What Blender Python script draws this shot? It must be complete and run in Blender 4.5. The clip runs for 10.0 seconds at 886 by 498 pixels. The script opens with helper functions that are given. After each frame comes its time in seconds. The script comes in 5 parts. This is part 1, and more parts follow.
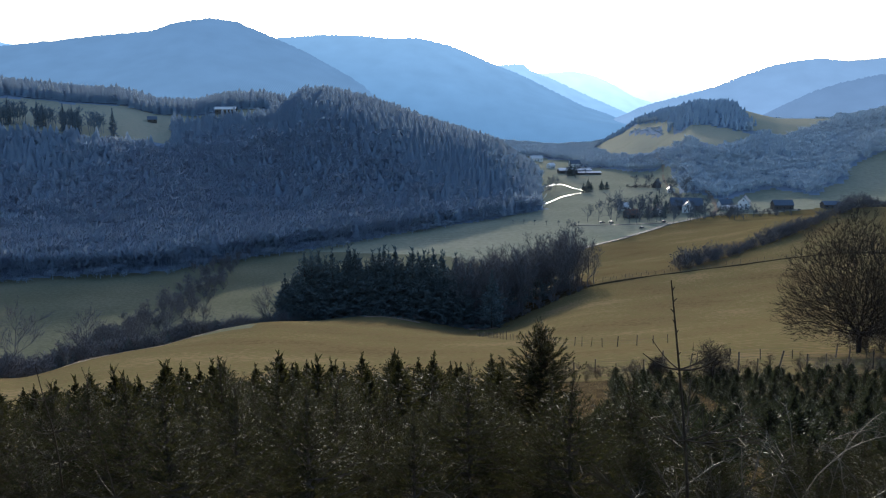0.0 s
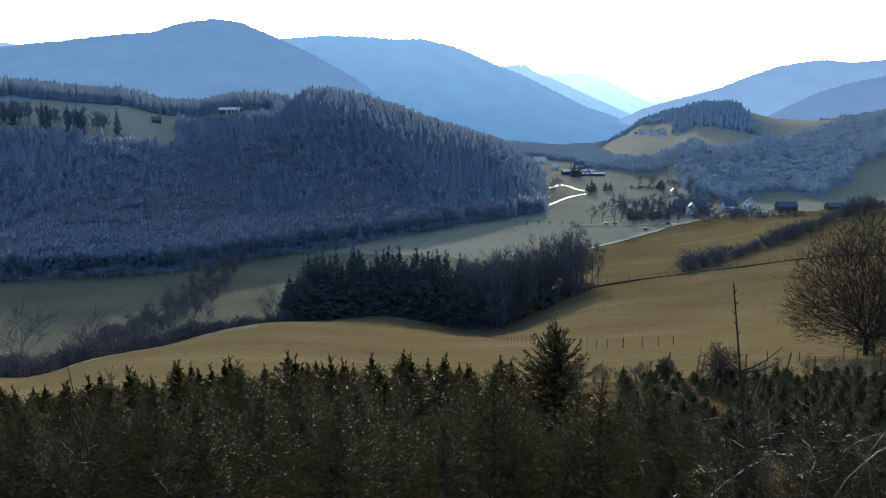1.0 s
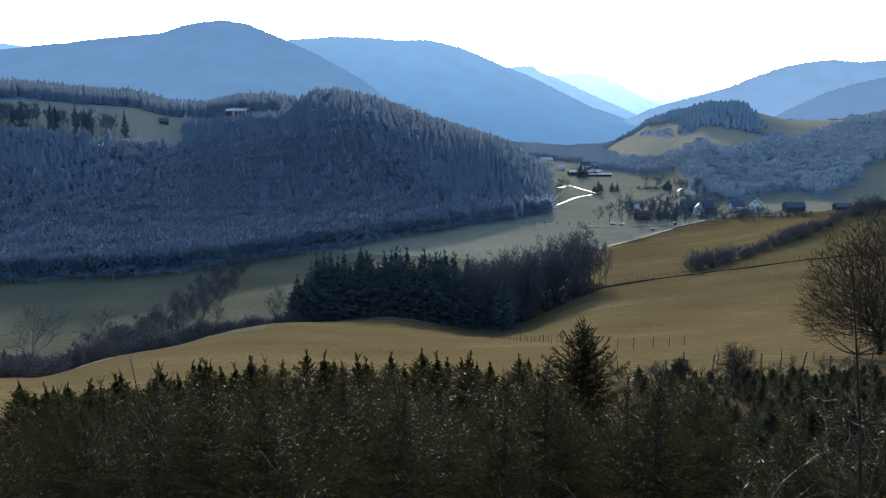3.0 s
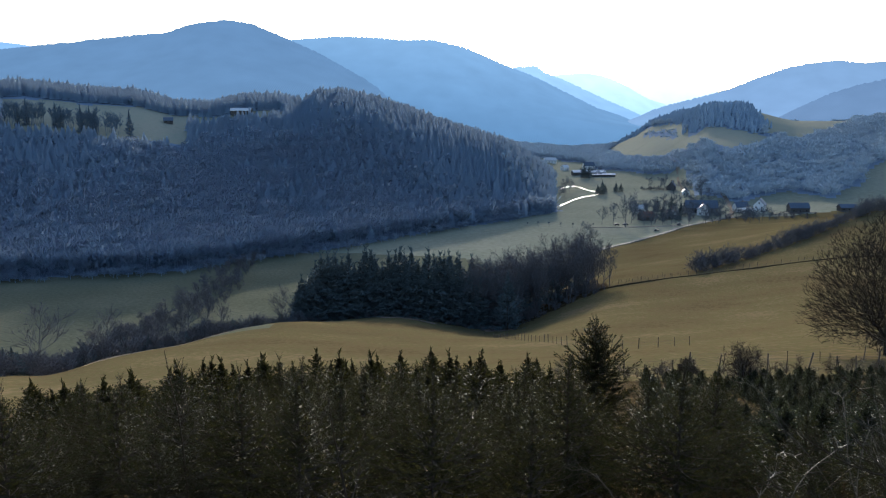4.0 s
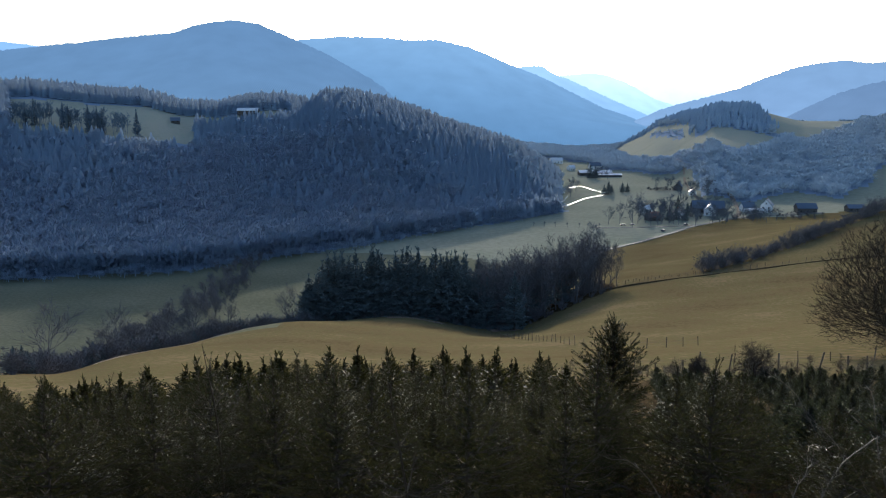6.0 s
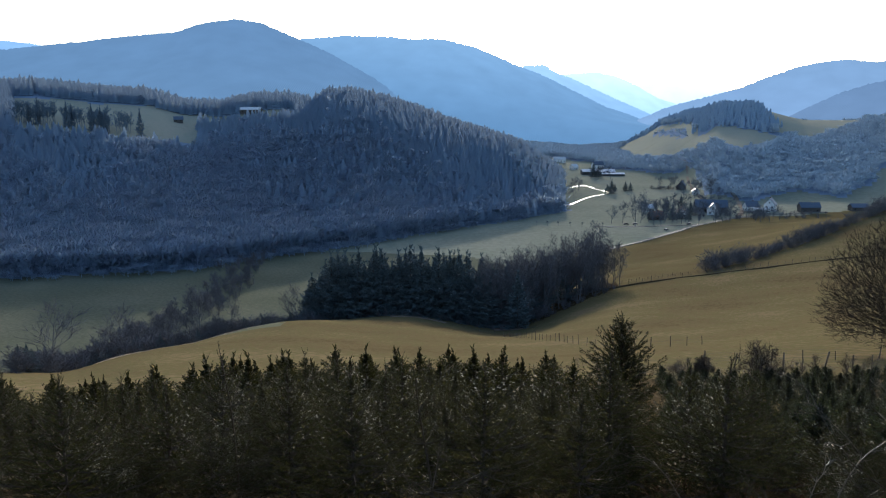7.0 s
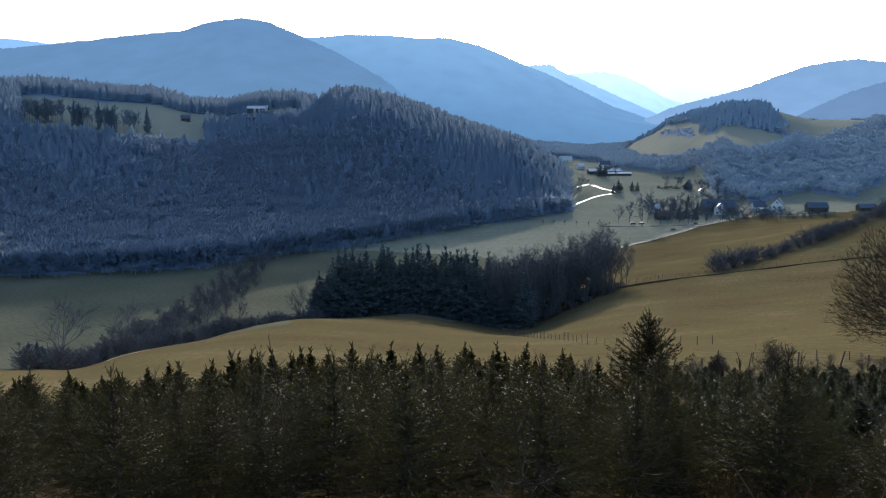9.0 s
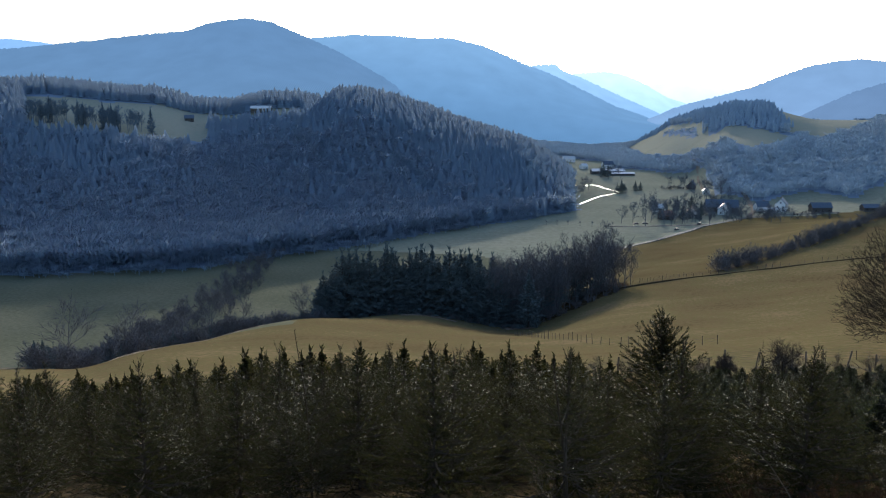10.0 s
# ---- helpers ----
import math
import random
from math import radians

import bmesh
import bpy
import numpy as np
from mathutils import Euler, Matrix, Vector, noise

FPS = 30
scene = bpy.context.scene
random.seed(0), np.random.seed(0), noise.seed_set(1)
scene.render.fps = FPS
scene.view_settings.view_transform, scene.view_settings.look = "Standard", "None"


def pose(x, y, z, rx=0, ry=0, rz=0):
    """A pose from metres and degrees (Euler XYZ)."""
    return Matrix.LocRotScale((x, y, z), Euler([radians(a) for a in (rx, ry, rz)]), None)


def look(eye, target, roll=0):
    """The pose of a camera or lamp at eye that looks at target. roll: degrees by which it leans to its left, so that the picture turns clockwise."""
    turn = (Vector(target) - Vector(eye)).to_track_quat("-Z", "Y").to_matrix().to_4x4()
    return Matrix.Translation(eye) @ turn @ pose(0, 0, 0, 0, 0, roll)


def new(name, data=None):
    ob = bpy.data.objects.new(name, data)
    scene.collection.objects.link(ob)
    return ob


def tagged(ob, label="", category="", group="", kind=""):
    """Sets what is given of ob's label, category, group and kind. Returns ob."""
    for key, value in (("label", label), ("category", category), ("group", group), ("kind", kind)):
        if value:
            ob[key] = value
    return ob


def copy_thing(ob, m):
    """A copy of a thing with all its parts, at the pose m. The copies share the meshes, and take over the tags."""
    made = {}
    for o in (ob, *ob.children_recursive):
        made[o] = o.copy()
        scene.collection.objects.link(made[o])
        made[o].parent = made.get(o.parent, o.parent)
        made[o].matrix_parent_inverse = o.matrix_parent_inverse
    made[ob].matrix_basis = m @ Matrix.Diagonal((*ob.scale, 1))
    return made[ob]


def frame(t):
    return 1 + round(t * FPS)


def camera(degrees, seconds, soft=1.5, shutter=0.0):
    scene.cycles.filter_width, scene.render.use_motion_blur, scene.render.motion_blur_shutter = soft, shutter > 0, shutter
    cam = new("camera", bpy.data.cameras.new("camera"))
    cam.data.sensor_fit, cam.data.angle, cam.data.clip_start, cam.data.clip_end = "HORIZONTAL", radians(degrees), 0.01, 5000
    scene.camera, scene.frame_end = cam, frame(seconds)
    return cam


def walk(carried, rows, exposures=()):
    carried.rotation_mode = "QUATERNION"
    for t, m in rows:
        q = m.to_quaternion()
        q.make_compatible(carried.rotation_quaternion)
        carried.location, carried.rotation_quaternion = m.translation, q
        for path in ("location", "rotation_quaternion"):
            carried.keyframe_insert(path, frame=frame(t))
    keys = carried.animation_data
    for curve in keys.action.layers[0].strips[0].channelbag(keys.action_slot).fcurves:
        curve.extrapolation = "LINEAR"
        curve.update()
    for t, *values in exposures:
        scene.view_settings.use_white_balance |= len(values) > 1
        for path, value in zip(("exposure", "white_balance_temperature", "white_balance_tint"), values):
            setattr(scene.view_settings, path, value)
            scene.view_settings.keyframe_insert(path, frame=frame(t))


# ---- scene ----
cam = camera(57.4, 10.0, soft=1.15)
PATH = [
    (0, (0.199, 0.881, 91.742), (0.198, 2.848, 91.383), -0.1),
    (0.5, (0.044, 0.849, 91.758), (0.039, 2.817, 91.4), -0.0),
    (1, (-0.083, 0.831, 91.759), (-0.092, 2.799, 91.402), -0.0),
    (1.5, (-0.238, 0.825, 91.742), (-0.251, 2.793, 91.386), -0.0),
    (2, (-0.389, 0.813, 91.727), (-0.406, 2.781, 91.371), -0.0),
    (2.5, (-0.519, 0.785, 91.711), (-0.539, 2.753, 91.356), -0.1),
    (4, (-0.915, 0.49, 91.717), (-0.947, 2.458, 91.362), 0.0),
    (4.5, (-1.046, 0.435, 91.711), (-1.081, 2.403, 91.356), 0.0),
    (5, (-1.142, 0.384, 91.693), (-1.181, 2.352, 91.338), 0.0),
    (5.5, (-1.18, 0.363, 91.684), (-1.223, 2.331, 91.33), 0.0),
    (7, (-1.368, 0.305, 91.681), (-1.421, 2.272, 91.324), 0.0),
    (7.5, (-1.453, 0.338, 91.647), (-1.51, 2.305, 91.29), 0.0),
    (8, (-1.593, 0.322, 91.627), (-1.654, 2.289, 91.27), 0.1),
    (8.5, (-1.738, 0.34, 91.622), (-1.801, 2.307, 91.263), 0.1),
    (9, (-1.898, 0.328, 91.606), (-1.965, 2.294, 91.247), 0.1),
    (9.5, (-2.055, 0.221, 91.599), (-2.125, 2.187, 91.241), 0.1),
    (10, (-2.158, 0.279, 91.562), (-2.232, 2.245, 91.203), 0.1),
]
walk(cam, [(t, look(eye, target, roll)) for t, eye, target, roll in PATH], [(0, 0.86, 5320, 12), (10, 0.8, 5320, 12)])

# ---- world, sun ----
SUN_ELEVATION, SUN_AZIMUTH = 12.0, 5.5      # degrees; azimuth from straight ahead (+y), to the right
world = bpy.data.worlds.new("sky")
scene.world = world
world.use_nodes = True
wn = world.node_tree
sky = wn.nodes.new("ShaderNodeTexSky")
sky.sky_type = "NISHITA"
sky.sun_disc = False
sky.sun_elevation, sky.sun_rotation = radians(SUN_ELEVATION), radians(SUN_AZIMUTH)
sky.altitude, sky.air_density, sky.dust_density, sky.ozone_density = 400, 1.0, 2.5, 1.0
wn.nodes["Background"].inputs["Strength"].default_value = 0.15
wn.links.new(sky.outputs[0], wn.nodes["Background"].inputs["Color"])
sun = new("sun", bpy.data.lights.new("sun", "SUN"))
sun.data.energy, sun.data.angle, sun.data.color = 3.2, radians(0.6), (1.0, 0.85, 0.62)
sun_dir = Vector((math.sin(radians(SUN_AZIMUTH)) * math.cos(radians(SUN_ELEVATION)),
                  math.cos(radians(SUN_AZIMUTH)) * math.cos(radians(SUN_ELEVATION)), math.sin(radians(SUN_ELEVATION))))
sun.matrix_world = look(sun_dir * 100, (0, 0, 0))

rng = np.random.default_rng(7)


# ---- materials ----
def material(name, tones, scale, rough=0.9, bump=0.3, grain=8.0, through_light=None, metal=0.0, per_object=0.0, island=0.0, spec=0.3, stretch=None, span=(0.28, 0.44), even=False):
    """Noise at two sizes between the given tones, with fine relief. scale: blotches a metre; grain: how much finer the second size is."""
    m = bpy.data.materials.new(name)
    m.use_nodes = True
    n, l = m.node_tree.nodes, m.node_tree.links
    b = n["Principled BSDF"]
    b.inputs["Roughness"].default_value, b.inputs["Metallic"].default_value = rough, metal
    b.inputs["Specular IOR Level"].default_value = spec
    co = n.new("ShaderNodeTexCoord")
    vec = co.outputs["Object"]
    if stretch:
        mp = n.new("ShaderNodeMapping")
        mp.inputs["Scale"].default_value = stretch
        l.new(vec, mp.inputs["Vector"])
        vec = mp.outputs["Vector"]
    big, fine = n.new("ShaderNodeTexNoise"), n.new("ShaderNodeTexNoise")
    big.inputs["Scale"].default_value, fine.inputs["Scale"].default_value = scale, scale * grain
    big.inputs["Detail"].default_value = fine.inputs["Detail"].default_value = 5
    for t in (big, fine):
        l.new(vec, t.inputs["Vector"])
    mix = n.new("ShaderNodeMath")
    mix.operation = "MULTIPLY_ADD"
    l.new(fine.outputs["Fac"], mix.inputs[0])
    mix.inputs[1].default_value = 0.5
    half = n.new("ShaderNodeMath")
    half.operation = "MULTIPLY"
    l.new(big.outputs["Fac"], half.inputs[0])
    half.inputs[1].default_value = 0.5
    l.new(half.outputs[0], mix.inputs[2])
    fac = mix.outputs[0]
    if per_object or island:
        src = n.new("ShaderNodeObjectInfo").outputs["Random"] if per_object else n.new("ShaderNodeNewGeometry").outputs["Random Per Island"]
        add = n.new("ShaderNodeMath")
        add.operation = "MULTIPLY_ADD"
        l.new(src, add.inputs[0])
        add.inputs[1].default_value = per_object or island
        sub = n.new("ShaderNodeMath")
        sub.operation = "SUBTRACT"
        l.new(fac, sub.inputs[0])
        sub.inputs[1].default_value = (per_object or island) / 2
        l.new(sub.outputs[0], add.inputs[2])
        fac = add.outputs[0]
    ramp = n.new("ShaderNodeValToRGB")
    e = ramp.color_ramp.elements
    while len(e) < len(tones):
        e.new(0.5)
    for i, c in enumerate(tones):
        e[i].position = span[0] + span[1] * i / max(1, len(tones) - 1)
        e[i].color = (*c, 1)
    l.new(fac, ramp.inputs["Fac"])
    l.new(ramp.outputs["Color"], b.inputs["Base Color"])
    if bump:
        bp = n.new("ShaderNodeBump")
        bp.inputs["Strength"].default_value = bump
        bp.inputs["Distance"].default_value = 0.3 / (scale * grain)
        l.new(fine.outputs["Fac"], bp.inputs["Height"])
        l.new(bp.outputs["Normal"], b.inputs["Normal"])
    if through_light or even:
        tr, ms = n.new("ShaderNodeBsdfTranslucent"), n.new("ShaderNodeMixShader")
        ms.inputs["Fac"].default_value = 0.5 if even else 0.35
        if even:
            l.new(ramp.outputs["Color"], tr.inputs["Color"])
        else:
            tr.inputs["Color"].default_value = (*through_light, 1)
        l.new(b.outputs[0], ms.inputs[1])
        l.new(tr.outputs[0], ms.inputs[2])
        l.new(ms.outputs[0], n["Material Output"].inputs["Surface"])
    return m


def haze_glow_material(name, low, high, rise, tilt=0.0, base=(0.03, 0.035, 0.035), speckle=0.0):
    """A plain far ridge whose emission stands in for the blue haze: one soft tone low down, one higher up, blotched
    like woods.
    """
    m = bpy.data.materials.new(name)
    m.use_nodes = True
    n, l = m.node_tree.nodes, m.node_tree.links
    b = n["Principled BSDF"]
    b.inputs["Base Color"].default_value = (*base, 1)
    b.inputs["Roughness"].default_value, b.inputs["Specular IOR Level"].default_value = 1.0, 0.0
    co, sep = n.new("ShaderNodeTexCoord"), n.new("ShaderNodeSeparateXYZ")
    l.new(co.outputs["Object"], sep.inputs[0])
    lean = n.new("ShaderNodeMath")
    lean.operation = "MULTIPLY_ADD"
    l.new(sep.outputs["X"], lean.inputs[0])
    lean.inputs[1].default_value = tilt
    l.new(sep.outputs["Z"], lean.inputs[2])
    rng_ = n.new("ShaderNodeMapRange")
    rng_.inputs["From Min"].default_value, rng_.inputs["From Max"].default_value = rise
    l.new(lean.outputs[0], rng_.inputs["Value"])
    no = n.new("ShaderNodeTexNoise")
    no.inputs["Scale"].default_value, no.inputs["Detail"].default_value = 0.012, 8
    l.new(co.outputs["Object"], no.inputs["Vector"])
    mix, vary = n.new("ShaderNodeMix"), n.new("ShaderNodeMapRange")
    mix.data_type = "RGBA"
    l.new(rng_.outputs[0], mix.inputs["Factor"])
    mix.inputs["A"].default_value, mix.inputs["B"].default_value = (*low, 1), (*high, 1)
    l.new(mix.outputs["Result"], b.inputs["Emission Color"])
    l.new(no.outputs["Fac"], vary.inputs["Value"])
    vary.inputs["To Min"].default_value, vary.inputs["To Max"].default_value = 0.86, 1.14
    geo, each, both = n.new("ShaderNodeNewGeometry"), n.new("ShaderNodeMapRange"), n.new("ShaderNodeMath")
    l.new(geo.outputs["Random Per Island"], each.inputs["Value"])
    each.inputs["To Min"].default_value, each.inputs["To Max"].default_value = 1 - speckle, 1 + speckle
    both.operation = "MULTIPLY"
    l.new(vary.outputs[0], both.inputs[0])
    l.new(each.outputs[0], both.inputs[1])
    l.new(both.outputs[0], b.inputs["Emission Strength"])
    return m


meadow = material("meadow_grass", [(0.094, 0.0712, 0.034), (0.124, 0.0931, 0.047), (0.102, 0.0912, 0.038), (0.16, 0.118, 0.064)], 0.035, 0.95, 0.6, 30, spec=0.0, span=(0.4, 0.2))
pasture = material("valley_pasture", [(0.0999, 0.103, 0.0666), (0.124, 0.124, 0.081), (0.157, 0.148, 0.0999)], 0.02, 0.95, 0.5, 30, spec=0.0, span=(0.36, 0.28))
# pasture grass brightened in its base colour to stand for valley haze
hazed_pasture = material("hazed_village_grass", [(0.189, 0.196, 0.142), (0.224, 0.225, 0.163), (0.258, 0.254, 0.189)], 0.015, 0.95, 0.4, 16, spec=0.0, span=(0.36, 0.28))
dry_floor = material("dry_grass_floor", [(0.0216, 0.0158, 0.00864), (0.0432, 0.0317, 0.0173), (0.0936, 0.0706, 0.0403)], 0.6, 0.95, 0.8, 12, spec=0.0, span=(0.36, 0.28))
# blue-grey floor carries the same painted haze as the trees above it
hazed_wood_floor = material("hazed_forest_floor", [(0.19, 0.23, 0.3), (0.22, 0.26, 0.32), (0.26, 0.28, 0.33)], 0.05, 0.95, 0.5, 14, spec=0.0)
# dry grass tones, greyed and paled for haze
hazed_meadow = material("hazed_hill_grass", [(0.252, 0.252, 0.177), (0.333, 0.312, 0.232), (0.282, 0.292, 0.206)], 0.02, 0.95, 0.4, 14, spec=0.0)
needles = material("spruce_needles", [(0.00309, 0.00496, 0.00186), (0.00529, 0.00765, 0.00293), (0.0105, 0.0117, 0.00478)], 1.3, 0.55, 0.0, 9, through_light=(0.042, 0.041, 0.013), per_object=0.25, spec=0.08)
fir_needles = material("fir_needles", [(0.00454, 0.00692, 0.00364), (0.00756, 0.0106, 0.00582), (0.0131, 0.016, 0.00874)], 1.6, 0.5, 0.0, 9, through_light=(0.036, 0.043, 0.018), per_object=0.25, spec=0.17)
# needle green lifted and blued to imitate haze over the middle distance
hazed_needles = material("hazed_spruce_needles", [(0.0772, 0.104, 0.111), (0.101, 0.125, 0.126), (0.131, 0.148, 0.142)], 0.05, 0.8, 0.0, 9, island=0.3, spec=0.2)
# far paler and bluer than real needles: the haze is put into the colour
hazed_hill_needles = material("hazed_hillside_needles", [(0.359, 0.44, 0.532), (0.394, 0.472, 0.552), (0.448, 0.505, 0.575)], 0.03, 0.9, 0.0, 9, island=0.06, spec=0.0, even=True)
# clearing trees: bluish haze mixed into their tones
hazed_edge_needles = material("hazed_clearing_needles", [(0.102, 0.149, 0.198), (0.136, 0.175, 0.216), (0.17, 0.201, 0.234)], 0.05, 0.9, 0.0, 9, island=0.25, spec=0.1)
# blue-grey haze over the hillside is painted into these twig tones
hazed_hill_twigs = material("hazed_hillside_twigs", [(0.309, 0.387, 0.476), (0.34, 0.408, 0.489), (0.388, 0.438, 0.495)], 0.012, 0.95, 0.0, 9, island=0.06, spec=0.0, even=True)
# knoll and far slope: light bluish base colours imitate the haze before them
hazed_knoll_needles = material("hazed_far_needles", [(0.258, 0.32, 0.4), (0.288, 0.35, 0.419), (0.319, 0.37, 0.428)], 0.03, 0.9, 0.0, 9, island=0.06, spec=0.0)
hazed_valley_twigs = material("hazed_slope_twigs", [(0.371, 0.43, 0.484), (0.412, 0.46, 0.502), (0.464, 0.49, 0.502)], 0.012, 0.95, 0.0, 9, island=0.08, spec=0.0)
# grey-brown twig colour, paled beyond bark to suggest haze
hazed_twigs = material("hazed_bare_twigs", [(0.105, 0.104, 0.112), (0.13, 0.122, 0.122), (0.162, 0.146, 0.136)], 0.05, 0.9, 0.0, 9, island=0.3, spec=0.1)
bark = material("grey_brown_bark", [(0.035, 0.027, 0.02), (0.06, 0.046, 0.034), (0.095, 0.075, 0.056)], 3.0, 0.9, 0.6, 8, per_object=0.15, spec=0.05)
sapling_bark = material("dark_sapling_bark", [(0.025, 0.018, 0.011), (0.045, 0.032, 0.019), (0.085, 0.06, 0.035)], 8.0, 0.8, 0.2, 6, spec=0.15)
# village twigs lightened in colour for the valley haze
hazed_village_twigs = material("hazed_tree_twigs", [(0.106, 0.115, 0.131), (0.131, 0.138, 0.15), (0.163, 0.163, 0.169)], 0.3, 0.95, 0.0, 9, spec=0.0)
oak_bark = material("pale_oak_bark", [(0.0252, 0.0194, 0.0158), (0.0396, 0.0317, 0.0259), (0.0612, 0.0504, 0.0418)], 3.0, 0.9, 0.5, 8, spec=0.05)
twig_bark = material("young_twig_bark", [(0.05, 0.035, 0.02), (0.085, 0.06, 0.034), (0.13, 0.095, 0.055)], 6.0, 0.6, 0.2, 6, spec=0.35)
post_wood = material("weathered_post_wood", [(0.06, 0.05, 0.04), (0.11, 0.09, 0.07), (0.17, 0.145, 0.115)], 5.0, 0.85, 0.6, 9, per_object=0.3, spec=0.1)
wire_metal = material("dull_wire", [(0.12, 0.11, 0.1), (0.2, 0.18, 0.16)], 10, 0.5, 0, 4, metal=0.8)
bramble = material("dead_bracken", [(0.03, 0.015, 0.010), (0.06, 0.03, 0.018), (0.11, 0.06, 0.034)], 2.0, 0.8, 0.0, 6, through_light=(0.06, 0.03, 0.015), island=0.3)
asphalt = material("pale_road_surface", [(0.0975, 0.0938, 0.0863), (0.128, 0.124, 0.112), (0.158, 0.15, 0.135)], 0.3, 0.85, 0.2, 12, spec=0.03)
track_gravel = material("track_gravel", [(0.156, 0.124, 0.091), (0.221, 0.176, 0.13), (0.286, 0.24, 0.189)], 0.5, 0.9, 0.4, 10, spec=0.0)
river_water = material("river_water", [(0.02, 0.03, 0.03), (0.03, 0.04, 0.04)], 0.2, 0.45, 1.0, 5, spec=0.8)
plaster = material("white_render_wall", [(0.6, 0.58, 0.54), (0.72, 0.7, 0.66), (0.78, 0.76, 0.72)], 0.8, 0.85, 0.2, 12)
# slate grey, raised and blued so the colour holds the haze
slate = material("hazed_slate_roof", [(0.056, 0.0703, 0.0966), (0.088, 0.1083, 0.1426), (0.128, 0.152, 0.1955)], 1.2, 0.55, 0.4, 10)
sheet_roof = material("pale_sheet_roof", [(0.45, 0.45, 0.45), (0.55, 0.55, 0.54), (0.62, 0.61, 0.6)], 0.5, 0.3, 0.1, 10, spec=0.7)
tile_roof = material("brown_tile_roof", [(0.1, 0.05, 0.035), (0.16, 0.08, 0.055), (0.2, 0.11, 0.075)], 1.0, 0.6, 0.4, 10)
dark_timber = material("dark_timber", [(0.044, 0.039, 0.0352), (0.077, 0.0676, 0.0608), (0.11, 0.0975, 0.088)], 1.5, 0.8, 0.4, 8)
glass = material("dark_window_glass", [(0.02, 0.022, 0.025), (0.03, 0.033, 0.036)], 0.6, 0.08, 0.0, 4, spec=0.8)
car_paint = material("dark_car_paint", [(0.03, 0.035, 0.045), (0.04, 0.045, 0.055)], 1.0, 0.45, 0, 4, spec=0.4)
tyre_rubber = material("tyre_rubber", [(0.015, 0.015, 0.015), (0.025, 0.025, 0.025)], 4, 0.8, 0.2, 6)


# ---- mesh helpers ----
def link_mesh(name, verts, faces, mat, parent=None, label="", smooth=False, normals=None):
    me = bpy.data.meshes.new(name)
    me.from_pydata(np.asarray(verts).tolist(), [], faces if isinstance(faces, list) else np.asarray(faces).tolist())
    for m in mat if isinstance(mat, (list, tuple)) else [mat]:
        me.materials.append(m)
    if smooth:
        me.shade_smooth()
    me.update()
    if normals is not None:
        me.shade_smooth()
        me.normals_split_custom_set_from_vertices(normals.tolist())
    ob = new(name, me)
    if parent:
        ob.parent = parent
    if label:
        tagged(ob, label)
    return ob


def part(name, bm, mat, parent, label=""):
    me = bpy.data.meshes.new(name)
    bm.to_mesh(me)
    bm.free()
    me.materials.append(mat)
    ob = new(name, me)
    ob.parent = parent
    if label:
        tagged(ob, label)
    return ob


def thing(name, label, category, group="", kind=""):
    return tagged(new(name), label, category, group, kind)


def frames_of(d):
    d = d / np.maximum(np.linalg.norm(d, axis=1, keepdims=True), 1e-9)
    ref = np.where(np.abs(d[:, 2:3]) < 0.9, [[0.0, 0.0, 1.0]], [[1.0, 0.0, 0.0]])
    a = np.cross(d, ref)
    a /= np.linalg.norm(a, axis=1, keepdims=True)
    return d, a, np.cross(d, a)


def tubes(p0, p1, r0, r1, sides=4):
    """Tapered sticks, open at the ends: verts and faces."""
    p0, p1, r0, r1 = (np.asarray(v, float) for v in (p0, p1, r0, r1))
    _, a, b = frames_of(p1 - p0)
    ang = np.arange(sides) * 2 * np.pi / sides
    ring = np.cos(ang)[None, :, None] * a[:, None] + np.sin(ang)[None, :, None] * b[:, None]
    v = np.concatenate([p0[:, None] + ring * r0[:, None, None], p1[:, None] + ring * r1[:, None, None]], axis=1).reshape(-1, 3)
    k = np.arange(sides)
    f = np.stack([k, (k + 1) % sides, (k + 1) % sides + sides, k + sides], axis=1)
    f = (f[None] + (np.arange(len(p0)) * 2 * sides)[:, None, None]).reshape(-1, 4)
    return v, f


def blades(base, direction, length, width, roll_rng):
    """Kite-shaped leaf blades: verts and faces."""
    d, a, b = frames_of(direction)
    th = roll_rng.uniform(0, 2 * np.pi, len(d))[:, None]
    side = a * np.cos(th) + b * np.sin(th)
    L, w = length[:, None], width[:, None]
    v = np.stack([base, base + d * L * 0.45 + side * w / 2, base + d * L, base + d * L * 0.45 - side * w / 2], axis=1).reshape(-1, 3)
    f = np.arange(len(d) * 4).reshape(-1, 4)
    return v, f


def joined(*groups):
    vs, fs, n = [], [], 0
    for v, f in groups:
        vs.append(v)
        fs.append(np.asarray(f) + n)
        n += len(v)
    return np.concatenate(vs), np.concatenate(fs)


# ---- the ground ----
def smooth(a, b, t):
    s = np.clip((np.asarray(t, float) - a) / (b - a), 0, 1)
    return s * s * (3 - 2 * s)


